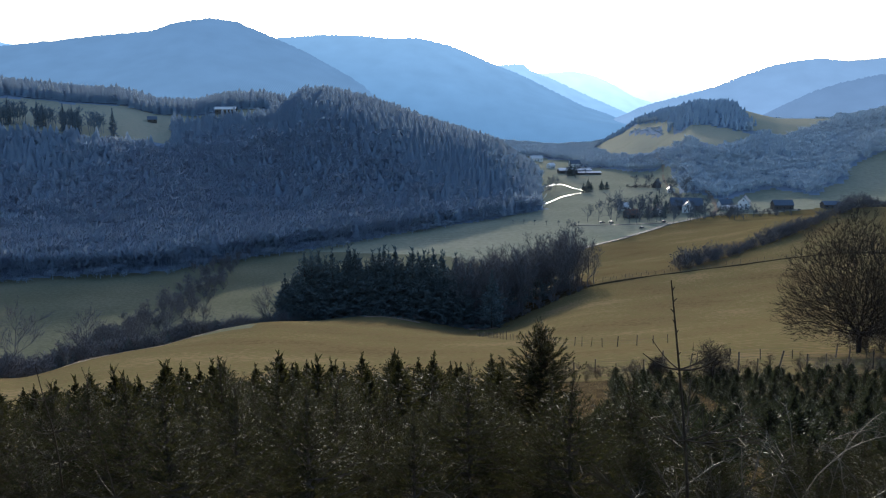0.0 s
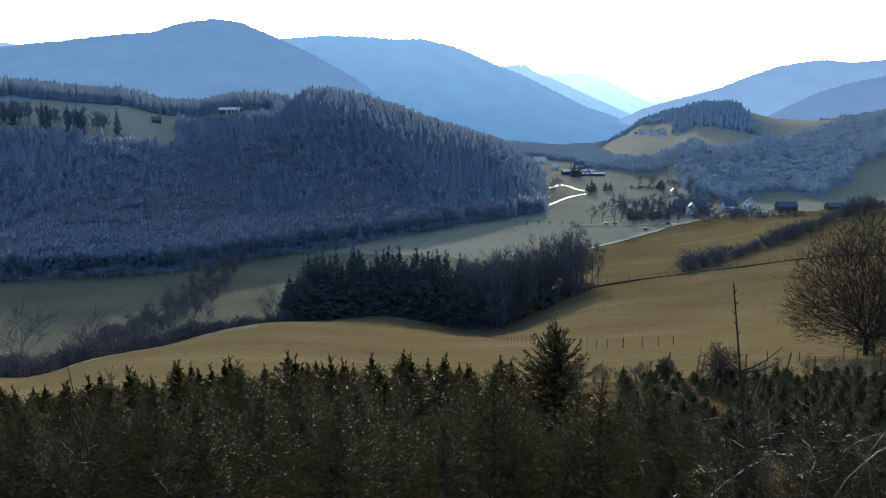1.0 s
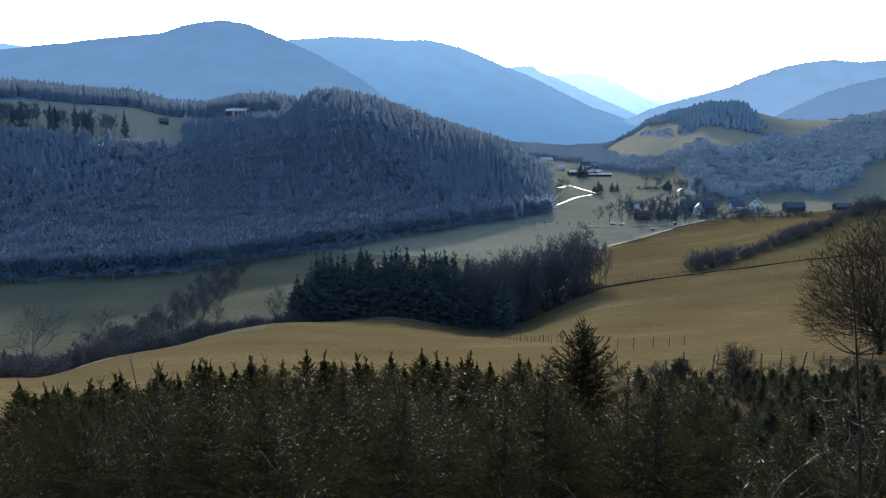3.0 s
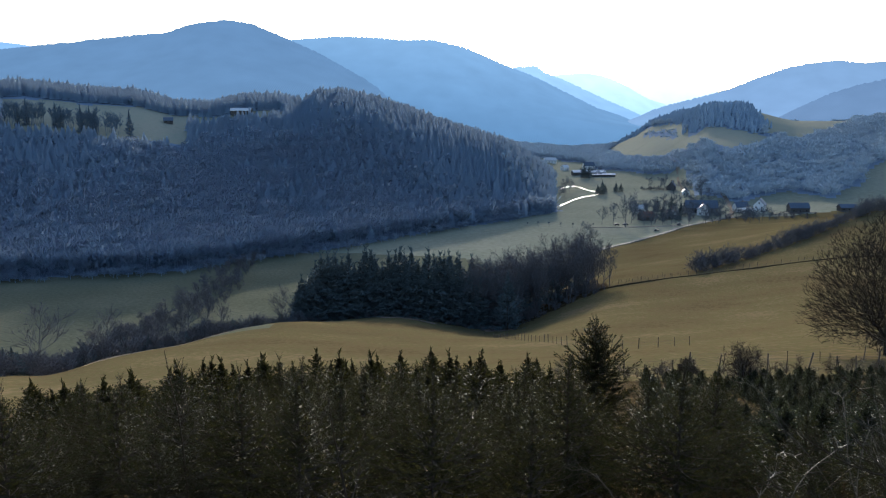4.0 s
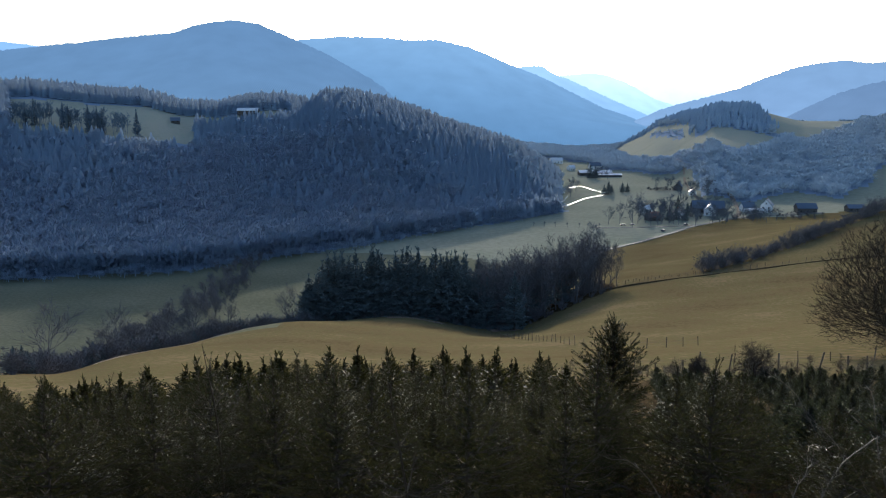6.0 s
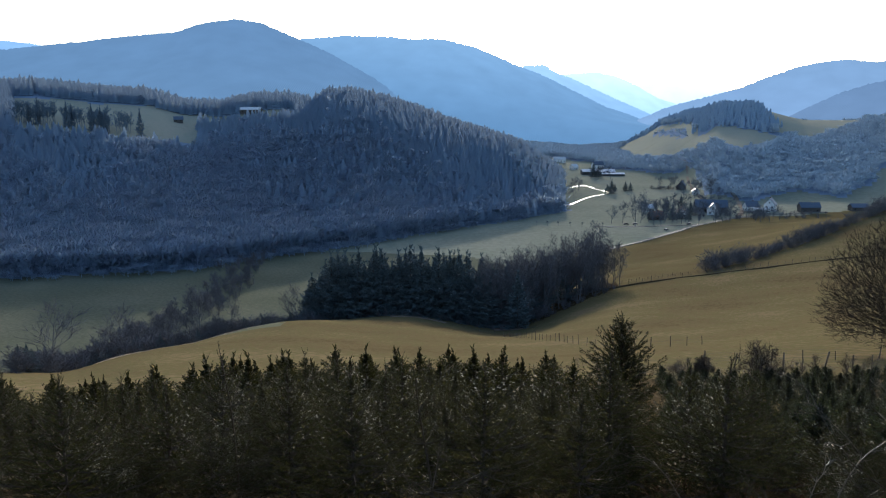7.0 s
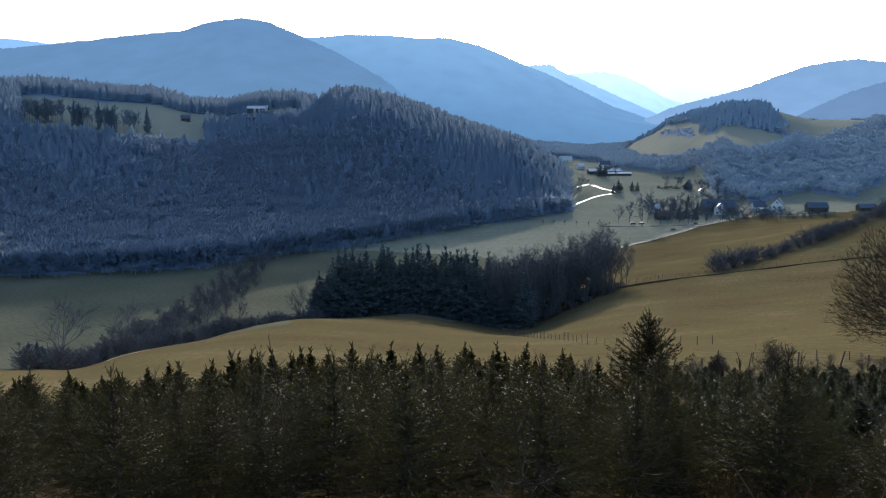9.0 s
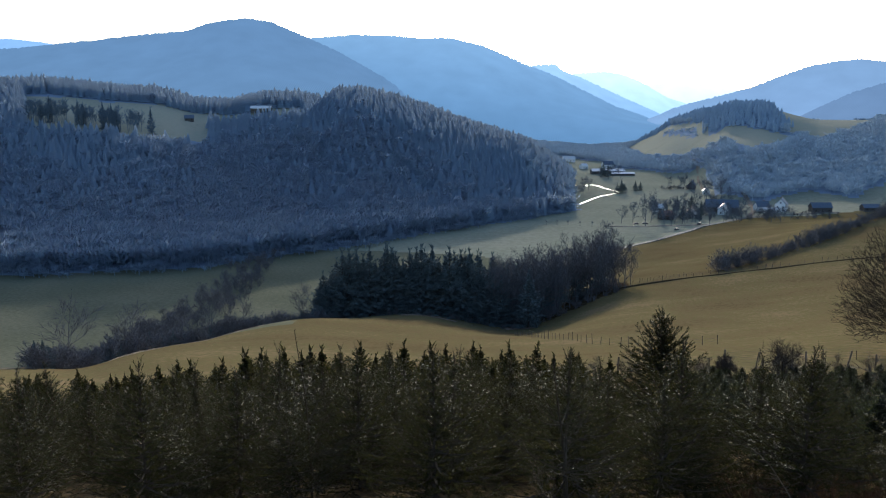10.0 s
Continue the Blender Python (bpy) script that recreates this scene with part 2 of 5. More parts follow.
# heights of the slope along ten lines of sight (sideways over ahead), at these distances ahead
AHEAD = [0, 10, 20, 30, 50, 75, 100, 150, 200, 240, 300, 400, 520, 640]
SLOPES = [
    (-0.54, [90, 86.6, 82.2, 78.5, 72.3, 64.8, 57.1, 35.5, 16, 5, 0, 0, 0, 0]),
    (-0.47, [90, 86.6, 82.2, 78.5, 72.5, 65.3, 58.4, 42.0, 22, 8, 1, 0, 0, 0]),
    (-0.40, [90, 86.6, 82.2, 78.5, 73, 66, 59.1, 44.6, 26, 11, 2, 0, 0, 0]),
    (-0.32, [90, 86.7, 82.4, 78.8, 73.3, 66.3, 59.6, 46.6, 32.6, 17, 4, 0, 0, 0]),
    (-0.22, [90, 86.8, 82.7, 79, 73.5, 66.6, 59.8, 47.9, 36.9, 23.5, 6, 0, 0, 0]),
    (-0.08, [90, 86.8, 82.7, 79.3, 74, 66.5, 59.6, 47, 35.6, 27.3, 13, 1, 0, 0]),
    (0.06, [90, 86.8, 82.7, 79.7, 74.3, 67.3, 60, 47, 32.6, 21.8, 16, 4, 0, 0]),
    (0.20, [90, 86.8, 82.7, 79.7, 74.4, 68.2, 60.6, 49, 39, 32, 25, 11, 2, 0]),
    (0.34, [90, 86.8, 82.7, 79.7, 74.6, 69, 62, 50, 41, 36, 31, 22, 9, 0]),
    (0.52, [90, 86.8, 82.7, 79.7, 74.8, 69.5, 64, 53, 46, 41, 37, 40, 22, 2]),
]


def hill_foot(u):
    """How far ahead the wooded hill begins, along a line of sight."""
    return np.interp(u, [-0.6, -0.35, -0.13, 0.01, 0.08, 0.12, 0.16], [404, 432, 512, 600, 644, 680, 770])


def hill_crest(u):
    """How far ahead the crest of the wooded hill runs, along a line of sight."""
    return np.interp(u, [-0.6, -0.1, 0.0, 0.07, 0.14], [850, 840, 845, 840, 815])


def ground_z(x, y):
    x, y = np.atleast_1d(np.asarray(x, float)), np.atleast_1d(np.asarray(y, float))
    x, y = np.broadcast_arrays(x, y)
    u = (x + 1) / np.maximum(y, 12.0)
    yy = np.clip(y, 0, 640)
    cols = np.array([np.interp(yy, AHEAD, h) * 0.5 + 0.25 * (np.interp(yy - 9, AHEAD, h) + np.interp(yy + 9, AHEAD, h)) for _, h in SLOPES])
    us = np.array([s[0] for s in SLOPES])
    uc = np.clip(u, us[0], us[-1] - 1e-6)
    i = np.clip(np.searchsorted(us, uc, side="right") - 1, 0, len(us) - 2)
    t = (uc - us[i]) / (us[i + 1] - us[i])

    def col(k):
        return np.take_along_axis(cols.reshape(len(us), -1), np.clip(k, 0, len(us) - 1).reshape(1, -1), 0).reshape(u.shape)
    a, b, c, d = col(i - 1), col(i), col(i + 1), col(i + 2)
    z = 0.5 * (2 * b + (c - a) * t + (2 * a - 5 * b + 4 * c - d) * t ** 2 + (3 * b - a - 3 * c + d) * t ** 3)
    z = np.minimum(z, 91) + np.where(y < 0, -y * 0.2, 0) * (y > -200) + np.where(y <= -200, 40, 0)
    # wooded hill across the valley
    foot = hill_foot(u)
    crest = hill_crest(u)
    top = np.interp(u, [-0.9, -0.53, -0.459, -0.39, -0.347, -0.3, -0.264, -0.215, -0.187, -0.17, -0.138, -0.097, -0.055, -0.013, 0.029, 0.071, 0.09, 0.105, 0.118, 0.127],
                    [105, 105, 99, 95, 85, 83, 90, 91, 85, 94, 96, 88, 77, 64, 53, 42, 29, 23, 15, 0])
    s = (y - foot) / (crest - foot)
    up = np.clip(s, 0, 1)
    hill = top * (0.25 * up + 0.75 * smooth(0, 1, up)) * (1 - 0.8 * smooth(1.0, 2.2, s))
    # meadows and woods beyond the village
    side = np.interp(u, [0.14, 0.19, 0.22, 0.24, 0.27, 0.30, 0.345, 0.385, 0.41, 0.5, 0.56, 0.8], [0, 0.06, 0.38, 0.68, 0.88, 0.97, 1.0, 0.86, 0.78, 0.76, 0.95, 1.4])
    back = y - np.interp(u, [0.2, 0.26, 0.305], [300, 200, 0])
    hill2 = side * (np.interp(back, [760, 820, 1000, 1080, 1200, 1280, 1330, 1700], [0, 7, 41, 50, 72, 80, 80, 30]))
    hill2 = hill2 + 7 * np.exp(-((x - 410) / 75) ** 2 - ((y - 1260) / 90) ** 2)
    z = z + np.maximum(hill, hill2) - np.minimum(0.06 * np.maximum(y - 1620, 0), 50) * smooth(0.5, 0.34, u)
    return z


def gz(x, y):
    return float(ground_z(x, y)[0])


def on_ground(x, y, turn=0.0, size=1.0, sink=0.0, tilt=0.0):
    return Matrix.Translation((x, y, gz(x, y) - sink)) @ pose(0, 0, 0, tilt, 0, turn) @ Matrix.Scale(size, 4)


NX, NY = 330, 620
rows_y = np.concatenate([np.linspace(-400, -20, 14), np.geomspace(14, 5014, NY) - 30])
cols_u = np.linspace(-1, 1, NX)
gx = cols_u[None, :] * (70 + 0.95 * np.maximum(rows_y[:, None] + 40, 0))
gy = np.repeat(rows_y[:, None], NX, 1)
gzz = ground_z(gx, gy)
bumps = np.array([noise.noise((px * 0.11, py * 0.11, 0.3)) * 0.22 + noise.noise((px * 0.02, py * 0.02, 4.0)) * 0.3 for px, py in zip(gx.ravel(), gy.ravel())]).reshape(gx.shape)
gzz = gzz + bumps * smooth(60, 120, gy) * (gy < 1200)
nr = len(rows_y)
k = np.arange((nr - 1) * NX).reshape(nr - 1, NX)[:, :-1].ravel()
ground_faces = np.stack([k, k + 1, k + NX + 1, k + NX], 1)
ground = link_mesh("ground", np.stack([gx, gy, gzz], -1).reshape(-1, 3), ground_faces, [meadow, pasture, dry_floor, hazed_wood_floor, hazed_meadow, hazed_pasture], smooth=True)
tagged(ground, "rolling valley ground with brownish winter meadows and woodland floor", "ground", kind="structure")


def within(outline, x, y):
    """Which places lie inside an outline on the plan."""
    hit = np.zeros(np.shape(x), bool)
    for (x0, y0), (x1, y1) in zip(outline, outline[1:] + outline[:1]):
        if y0 != y1:
            hit ^= ((y0 > y) != (y1 > y)) & (x < (x1 - x0) * (y - y0) / (y1 - y0) + x0)
    return hit


KNOLL_MEADOW = [(271, 1483), (337, 1685), (356, 1524), (359, 1377), (347, 1282), (331, 1149), (400, 1100), (414, 1081), (371, 1019), (336, 999), (314, 1062), (303, 1129), (273, 1164), (260, 1299)]
KNOLL_THICKET = [(335, 1500), (338, 1387), (335, 1266), (322, 1185), (314, 1270)]
SADDLE_MEADOW = [(433, 1178), (480, 1400), (587, 1420), (680, 1400), (579, 1229), (510, 1164), (457, 1101), (441, 1119), (412, 1113), (439, 1156)]
KNOLL_WOOD = [(310, 1690), (356, 1540), (362, 1396), (350, 1292), (344, 1241), (331, 1150), (398, 1102), (434, 1147), (440, 1200), (470, 1340), (420, 1460), (370, 1640), (330, 1780)]
COPSE = [(-49, 244), (-20, 253), (0, 251), (12, 248), (17, 250), (55, 284), (56, 312), (20, 292), (-46, 286)]
WOOD_FOOT = [(0.03, 1250), (0.1, 1300), (0.13, 1330), (0.16, 1260), (0.173, 1139), (0.208, 1084), (0.27, 999), (0.281, 917), (0.299, 803), (0.323, 775), (0.341, 753), (0.368, 774), (0.409, 806), (0.437, 779), (0.462, 758), (0.471, 801), (0.498, 837), (0.5, 897), (0.522, 933), (0.549, 969), (0.6, 1040)]


def zone(x, y):
    """Which ground cover lies at a place: 0 meadow, 1 valley pasture, 2 dry plantation floor, also the copse's painted
    shade, 3 forest floor tinted for haze, 4 hill meadow and 5 village pasture, both paled for haze.
    """
    wob = np.sin(x * 0.021 + y * 0.013) + 0.6 * np.sin(x * 0.057 - y * 0.031 + 1) + 0.4 * np.sin(x * 0.13 + y * 0.11)
    far_on = y > 600
    x, y = x + np.where(far_on, 5 * wob, 0), y + np.where(far_on, 7 * wob, 0)
    u = x / np.maximum(y, 10)
    z = np.zeros(x.shape, int)
    z[(y > 300 + 40 * np.sin(x * 0.02)) & (u < 0.1) | (y > 520) & (x < 30) | (u < -0.24) & (y > 175)] = 1
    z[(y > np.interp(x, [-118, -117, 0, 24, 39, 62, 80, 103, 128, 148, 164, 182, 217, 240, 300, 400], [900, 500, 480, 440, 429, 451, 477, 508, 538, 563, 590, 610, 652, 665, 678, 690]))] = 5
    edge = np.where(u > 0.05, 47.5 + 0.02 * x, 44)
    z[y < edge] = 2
    # dark floor colour under the copse stands in for shade on the ground
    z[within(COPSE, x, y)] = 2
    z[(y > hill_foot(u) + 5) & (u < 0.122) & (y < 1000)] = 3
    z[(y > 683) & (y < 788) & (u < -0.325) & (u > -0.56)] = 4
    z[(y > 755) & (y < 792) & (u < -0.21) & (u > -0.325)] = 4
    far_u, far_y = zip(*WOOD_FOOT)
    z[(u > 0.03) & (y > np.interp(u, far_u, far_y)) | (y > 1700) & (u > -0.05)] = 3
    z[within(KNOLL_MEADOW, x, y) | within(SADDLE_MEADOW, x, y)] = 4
    z[within(KNOLL_THICKET, x, y)] = 3
    return z


cx = gx.ravel()[ground_faces].mean(1)
cy = gy.ravel()[ground_faces].mean(1)
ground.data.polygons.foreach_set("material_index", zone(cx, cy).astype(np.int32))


# ---- far ridges ----
def ridge(name, label, y, crest, mat, depth, trees=3.0, seed=1, step=5.0):
    """A long far ridge: crest points (sideways, height), a slope towards the viewer and one away, wooded along the crest."""
    cxs, czs = zip(*crest)
    xs = np.arange(cxs[0], cxs[-1], step)
    h = np.interp(xs, cxs, czs)
    for _ in range(3):
        h = np.convolve(np.pad(h, 2, mode="edge"), [0.1, 0.2, 0.4, 0.2, 0.1], "valid")
    r = np.random.default_rng(seed)
    prof = [(-1.0, -60), (-0.62, 0.30), (-0.3, 0.66), (-0.1, 0.92), (-0.02, 1.0), (0.02, 1.0), (0.5, 0.5), (1.0, -60)]
    V = []
    for j, (dy, fz) in enumerate(prof):
        wob = np.array([noise.noise((xx * 0.004, j * 1.7, seed)) for xx in xs])
        zz = h * fz if fz >= 0 else np.full_like(h, fz)
        if j in (4, 5):
            zz = zz + r.uniform(0, trees, len(xs)) - trees / 2
        elif 0 < j < 4:
            zz = zz + wob * 14
        V.append(np.stack([xs, y + dy * depth + wob * depth * 0.06, zz], -1))
    V = np.concatenate(V)
    nx = len(xs)
    kk = np.arange((len(prof) - 1) * nx).reshape(-1, nx)[:, :-1].ravel()
    return tagged(link_mesh(name, V, np.stack([kk, kk + 1, kk + nx + 1, kk + nx], 1), mat), label, "hill", kind="structure")


# each ridge's haze is painted as its own emission tones
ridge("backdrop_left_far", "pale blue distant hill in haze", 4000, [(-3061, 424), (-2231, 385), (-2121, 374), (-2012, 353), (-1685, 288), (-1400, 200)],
      haze_glow_material("distance_left_far", (0.199, 0.315, 0.454), (0.199, 0.315, 0.454), (0, 400)), 600, 5, 1, 10)
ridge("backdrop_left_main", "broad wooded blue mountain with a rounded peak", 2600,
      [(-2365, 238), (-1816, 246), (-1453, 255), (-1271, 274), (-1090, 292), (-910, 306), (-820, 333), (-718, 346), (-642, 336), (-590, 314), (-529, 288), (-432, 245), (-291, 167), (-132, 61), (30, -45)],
      haze_glow_material("distance_left_main", (0.094, 0.156, 0.225), (0.094, 0.156, 0.231), (0, 340), 0.05), 900, 4, 2)
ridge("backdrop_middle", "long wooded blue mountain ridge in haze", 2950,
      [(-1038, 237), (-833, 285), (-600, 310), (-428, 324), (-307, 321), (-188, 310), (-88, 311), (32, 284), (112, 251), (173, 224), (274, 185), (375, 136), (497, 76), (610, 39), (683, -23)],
      haze_glow_material("distance_middle", (0.093, 0.169, 0.253), (0.161, 0.257, 0.350), (20, 290), 0.12), 700, 3.5, 3)
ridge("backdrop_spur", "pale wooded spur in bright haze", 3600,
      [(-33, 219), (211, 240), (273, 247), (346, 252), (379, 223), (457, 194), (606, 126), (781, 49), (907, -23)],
      haze_glow_material("distance_spur", (0.199, 0.315, 0.439), (0.281, 0.402, 0.498), (0, 260)), 500, 6, 4)
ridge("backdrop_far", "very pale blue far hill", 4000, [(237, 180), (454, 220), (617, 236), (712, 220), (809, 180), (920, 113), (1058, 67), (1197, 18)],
      haze_glow_material("distance_far", (0.351, 0.498, 0.586), (0.538, 0.631, 0.659), (40, 240)), 400, 4, 5, 10)
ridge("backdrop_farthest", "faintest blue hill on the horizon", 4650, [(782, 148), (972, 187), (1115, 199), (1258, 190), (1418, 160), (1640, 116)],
      haze_glow_material("distance_farthest", (0.527, 0.631, 0.659), (0.703, 0.746, 0.696), (60, 210)), 150, 4, 6, 12)
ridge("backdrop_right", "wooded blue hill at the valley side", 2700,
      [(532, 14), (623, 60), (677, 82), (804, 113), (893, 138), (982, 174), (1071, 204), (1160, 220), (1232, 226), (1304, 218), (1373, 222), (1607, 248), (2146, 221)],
      haze_glow_material("distance_right", (0.164, 0.239, 0.329), (0.153, 0.225, 0.307), (0, 240)), 500, 4.5, 7)
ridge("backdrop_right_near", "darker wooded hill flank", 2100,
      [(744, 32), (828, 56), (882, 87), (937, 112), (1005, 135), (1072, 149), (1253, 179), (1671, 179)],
      haze_glow_material("distance_right_near", (0.118, 0.172, 0.242), (0.105, 0.157, 0.227), (30, 180)), 350, 5, 8)


# ---- trees ----
def conifer_low(r, tiers=5, sides=5):
    """A far spruce, one metre high: ragged stacked skirts of boughs."""
    V, F = [], []
    for i in range(tiers):
        z0 = 0.06 + 0.9 * i / tiers
        z1 = min(1.0, z0 + 1.7 / tiers)
        rad = 0.17 * (1 - i / tiers) ** 0.85 + 0.012
        n = len(V)
        V.append((r.uniform(-0.006, 0.006), r.uniform(-0.006, 0.006), z1))
        off = r.uniform(0, 6.28)
        for j in range(sides * 2):
            a = off + j * math.pi / sides
            q = rad * (r.uniform(0.85, 1.25) if j % 2 == 0 else r.uniform(0.45, 0.7))
            V.append((q * math.cos(a), q * math.sin(a), z0 + (r.uniform(-0.03, 0.01) if j % 2 == 0 else 0.025)))
        for j in range(sides * 2):
            F.append((n, n + 1 + j, n + 1 + (j + 1) % (sides * 2)))
    return np.array(V), np.array(F)


def bare_low(r, sprays=90, stout=1.0, reach=1.0):
    """A far bare tree, one metre high: a trunk and a rounded haze of fine twigs."""
    v0, f0 = tubes([[0, 0, 0]], [[0.0, 0, 0.55]], [0.018], [0.007], 3)
    f0 = np.concatenate([f0[:, :3], f0[:, [0, 2, 3]]])
    d = r.normal(size=(sprays, 3))
    d[:, 2] = np.abs(d[:, 2]) * 1.0 + 1.5
    d /= np.linalg.norm(d, axis=1, keepdims=True)
    base = np.stack([d[:, 0] * 0.2 + r.normal(0, 0.05, sprays), d[:, 1] * 0.2 + r.normal(0, 0.05, sprays), r.uniform(0.2, 0.6, sprays)], -1) + d * r.uniform(0.0, 0.12, sprays)[:, None]
    L = r.uniform(0.14, 0.28, sprays) * reach
    _, a, b = frames_of(d)
    th = r.uniform(0, 6.28, sprays)[:, None]
    s = (a * np.cos(th) + b * np.sin(th)) * r.uniform(0.010, 0.024, sprays)[:, None] * stout
    V = np.stack([base - s, base + s, base + d * L[:, None]], 1).reshape(-1, 3)
    V[:, 2] = np.clip(V[:, 2], 0, 1.05)
    tri = V.reshape(-1, 3, 3)
    face = np.cross(tri[:, 1] - tri[:, 0], tri[:, 2] - tri[:, 0])
    inward = (face * (tri.mean(1) - [0, 0, 0.3])).sum(1) < 0
    tri[inward] = tri[inward][:, [1, 0, 2]]
    V = tri.reshape(-1, 3)
    return joined((v0, f0), (V, np.arange(sprays * 3).reshape(-1, 3)))


def scatter(protos, xs, ys, hs, r, spread=1.0):
    """One mesh out of many far trees standing on the ground, with the soft normals of a rounded crown."""
    vs, fs, ns, n = [], [], [], 0
    zs = ground_z(xs, ys)
    pick = r.integers(0, len(protos), len(xs))
    turn = r.uniform(0, 6.28, len(xs))
    wide = r.uniform(0.8, 1.25, len(xs)) * spread
    for x, y, z, h, p, t, w in zip(xs, ys, zs, hs, pick, turn, wide):
        v, f = protos[p]
        c, s = math.cos(t), math.sin(t)
        q, m = np.empty_like(v), np.ones_like(v)
        q[:, 0] = v[:, 0] * c - v[:, 1] * s
        q[:, 1] = v[:, 0] * s + v[:, 1] * c
        m[:, :2] = q[:, :2] * 2.2
        q[:, :2] = q[:, :2] * h * w + (x, y)
        q[:, 2] = v[:, 2] * h + z - 0.3
        vs.append(q)
        ns.append(m / np.linalg.norm(m, axis=1, keepdims=True))
        fs.append(f + n)
        n += len(v)
    return np.concatenate(vs), np.concatenate(fs), np.concatenate(ns)


CON = [conifer_low(rng) for _ in range(6)]
BARE = [bare_low(rng, 130, 1.3, 0.6) for _ in range(6)]
BARE_FAR = [bare_low(rng, 110, 1.5) for _ in range(5)]


def wood(name, label, protos, mat, xs, ys, hs, spread=1.0, category="forest", rounded=True):
    v, f, soft = scatter(protos, np.asarray(xs), np.asarray(ys), np.asarray(hs), rng, spread)
    return tagged(link_mesh(name, v, f, mat, normals=soft if rounded else None), label, category, kind="stuff")


def jitter(u0, u1, y0, y1, spacing, keep=1.0):
    """Places spread over a sector of the landscape, about evenly."""
    out = []
    y = y0
    while y < y1:
        n = max(1, int((u1 - u0) * y / spacing))
        u = u0 + (np.arange(n) + rng.uniform(0, 1, n)) / n * (u1 - u0)
        yy = y + rng.uniform(-0.5, 0.5, n) * spacing
        ok = rng.uniform(0, 1, n) < keep
        out.append(np.stack([u * yy, yy], -1)[ok])
        y += spacing
    return np.concatenate(out)


# the wooded hill
P = jitter(-0.72, 0.12, 398, 930, 5.4)
pu, py_ = P[:, 0] / P[:, 1], P[:, 1]
foot = hill_foot(pu)
crest = hill_crest(pu)
inside = (py_ > foot + 6) & (py_ < crest + 70)
clear = ((py_ > 655) & (py_ < 790) & (pu < -0.33) & (pu > -0.44)) | ((py_ > 668) & (py_ < 790) & (pu < -0.33) & (pu > -0.56)) | ((py_ > 748) & (py_ < 792) & (pu < -0.21) & (pu > -0.33))
chance = rng.uniform(0, 1, len(pu))
keep = inside & (~clear | ((py_ < 684) & (pu > -0.44) & (chance < 0.08)))
P, pu, py_, foot, crest = (q[keep] for q in (P, pu, py_, foot, crest))
rel = (py_ - foot) / (crest - foot)
blot = np.array([noise.noise((x * 0.008, y * 0.008, 2.0)) for x, y in P])
is_con = 0.45 * blot + 1.2 * (rel - 0.5) + 0.55 * smooth(-0.15, 0.08, pu) + rng.normal(0, 0.2, len(pu)) > -0.02
A = P[is_con]
wood("hill_spruce_forest", "dense spruce forest covering the hillside, its colour tinted blue for haze", CON, hazed_hill_needles, A[:, 0], A[:, 1], rng.uniform(11.5, 14, len(A)) + 2.5 * (rng.uniform(0, 1, len(A)) > 0.92), 1.6)
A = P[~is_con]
wood("hill_bare_woodland", "bare deciduous woodland on the lower hillside, its colour tinted blue for haze", BARE, hazed_hill_twigs, A[:, 0], A[:, 1], rng.uniform(13, 18, len(A)) + 2 * (rel[~is_con] < 0.12), 1.1)

P = jitter(-0.6, 0.12, 380, 780, 6)
pu, py_ = P[:, 0] / P[:, 1], P[:, 1]
foot = hill_foot(pu)
A = P[(py_ > foot - 5) & (py_ < foot + 12)]
wood("hill_edge_scrub", "low bare scrub along the foot of the wooded hill", BARE, hazed_hill_twigs, A[:, 0], A[:, 1], rng.uniform(4, 9, len(A)), 1.7, "scrub")

# woods beyond the village
Q = jitter(-0.02, 0.75, 735, 1960, 9.5)
qu, qy = Q[:, 0] / Q[:, 1], Q[:, 1]
qz = zone(Q[:, 0], Q[:, 1])
ok = (qz == 3) & ~within(KNOLL_WOOD, Q[:, 0], Q[:, 1]) & (qu > 0.05) & ((qy < 1680) | (qu > 0.2))
Q = Q[ok]
low = zone(Q[:, 0] * (1 + 32 / Q[:, 1]), Q[:, 1] + 32) == 4
K = jitter(0.17, 0.42, 1090, 1790, 6.5)
K = K[within(KNOLL_WOOD, K[:, 0] + rng.normal(0, 4, len(K)), K[:, 1] + rng.normal(0, 6, len(K)))]
wood("knoll_spruce_wood", "spruce wood capping a far knoll, its colour paled blue for haze", CON, hazed_knoll_needles, K[:, 0], K[:, 1], rng.uniform(8, 12, len(K)) + 3 * (rng.uniform(0, 1, len(K)) > 0.9), 1.5, rounded=False)
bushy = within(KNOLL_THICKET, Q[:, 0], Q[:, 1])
wood("far_bare_woodland", "bare woodland on the far slope, its colour paled blue for haze", BARE_FAR, hazed_valley_twigs, Q[:, 0], Q[:, 1], np.where(bushy | low, 0.35, 1.0) * rng.uniform(9, 14, len(Q)), 1.6, rounded=False)


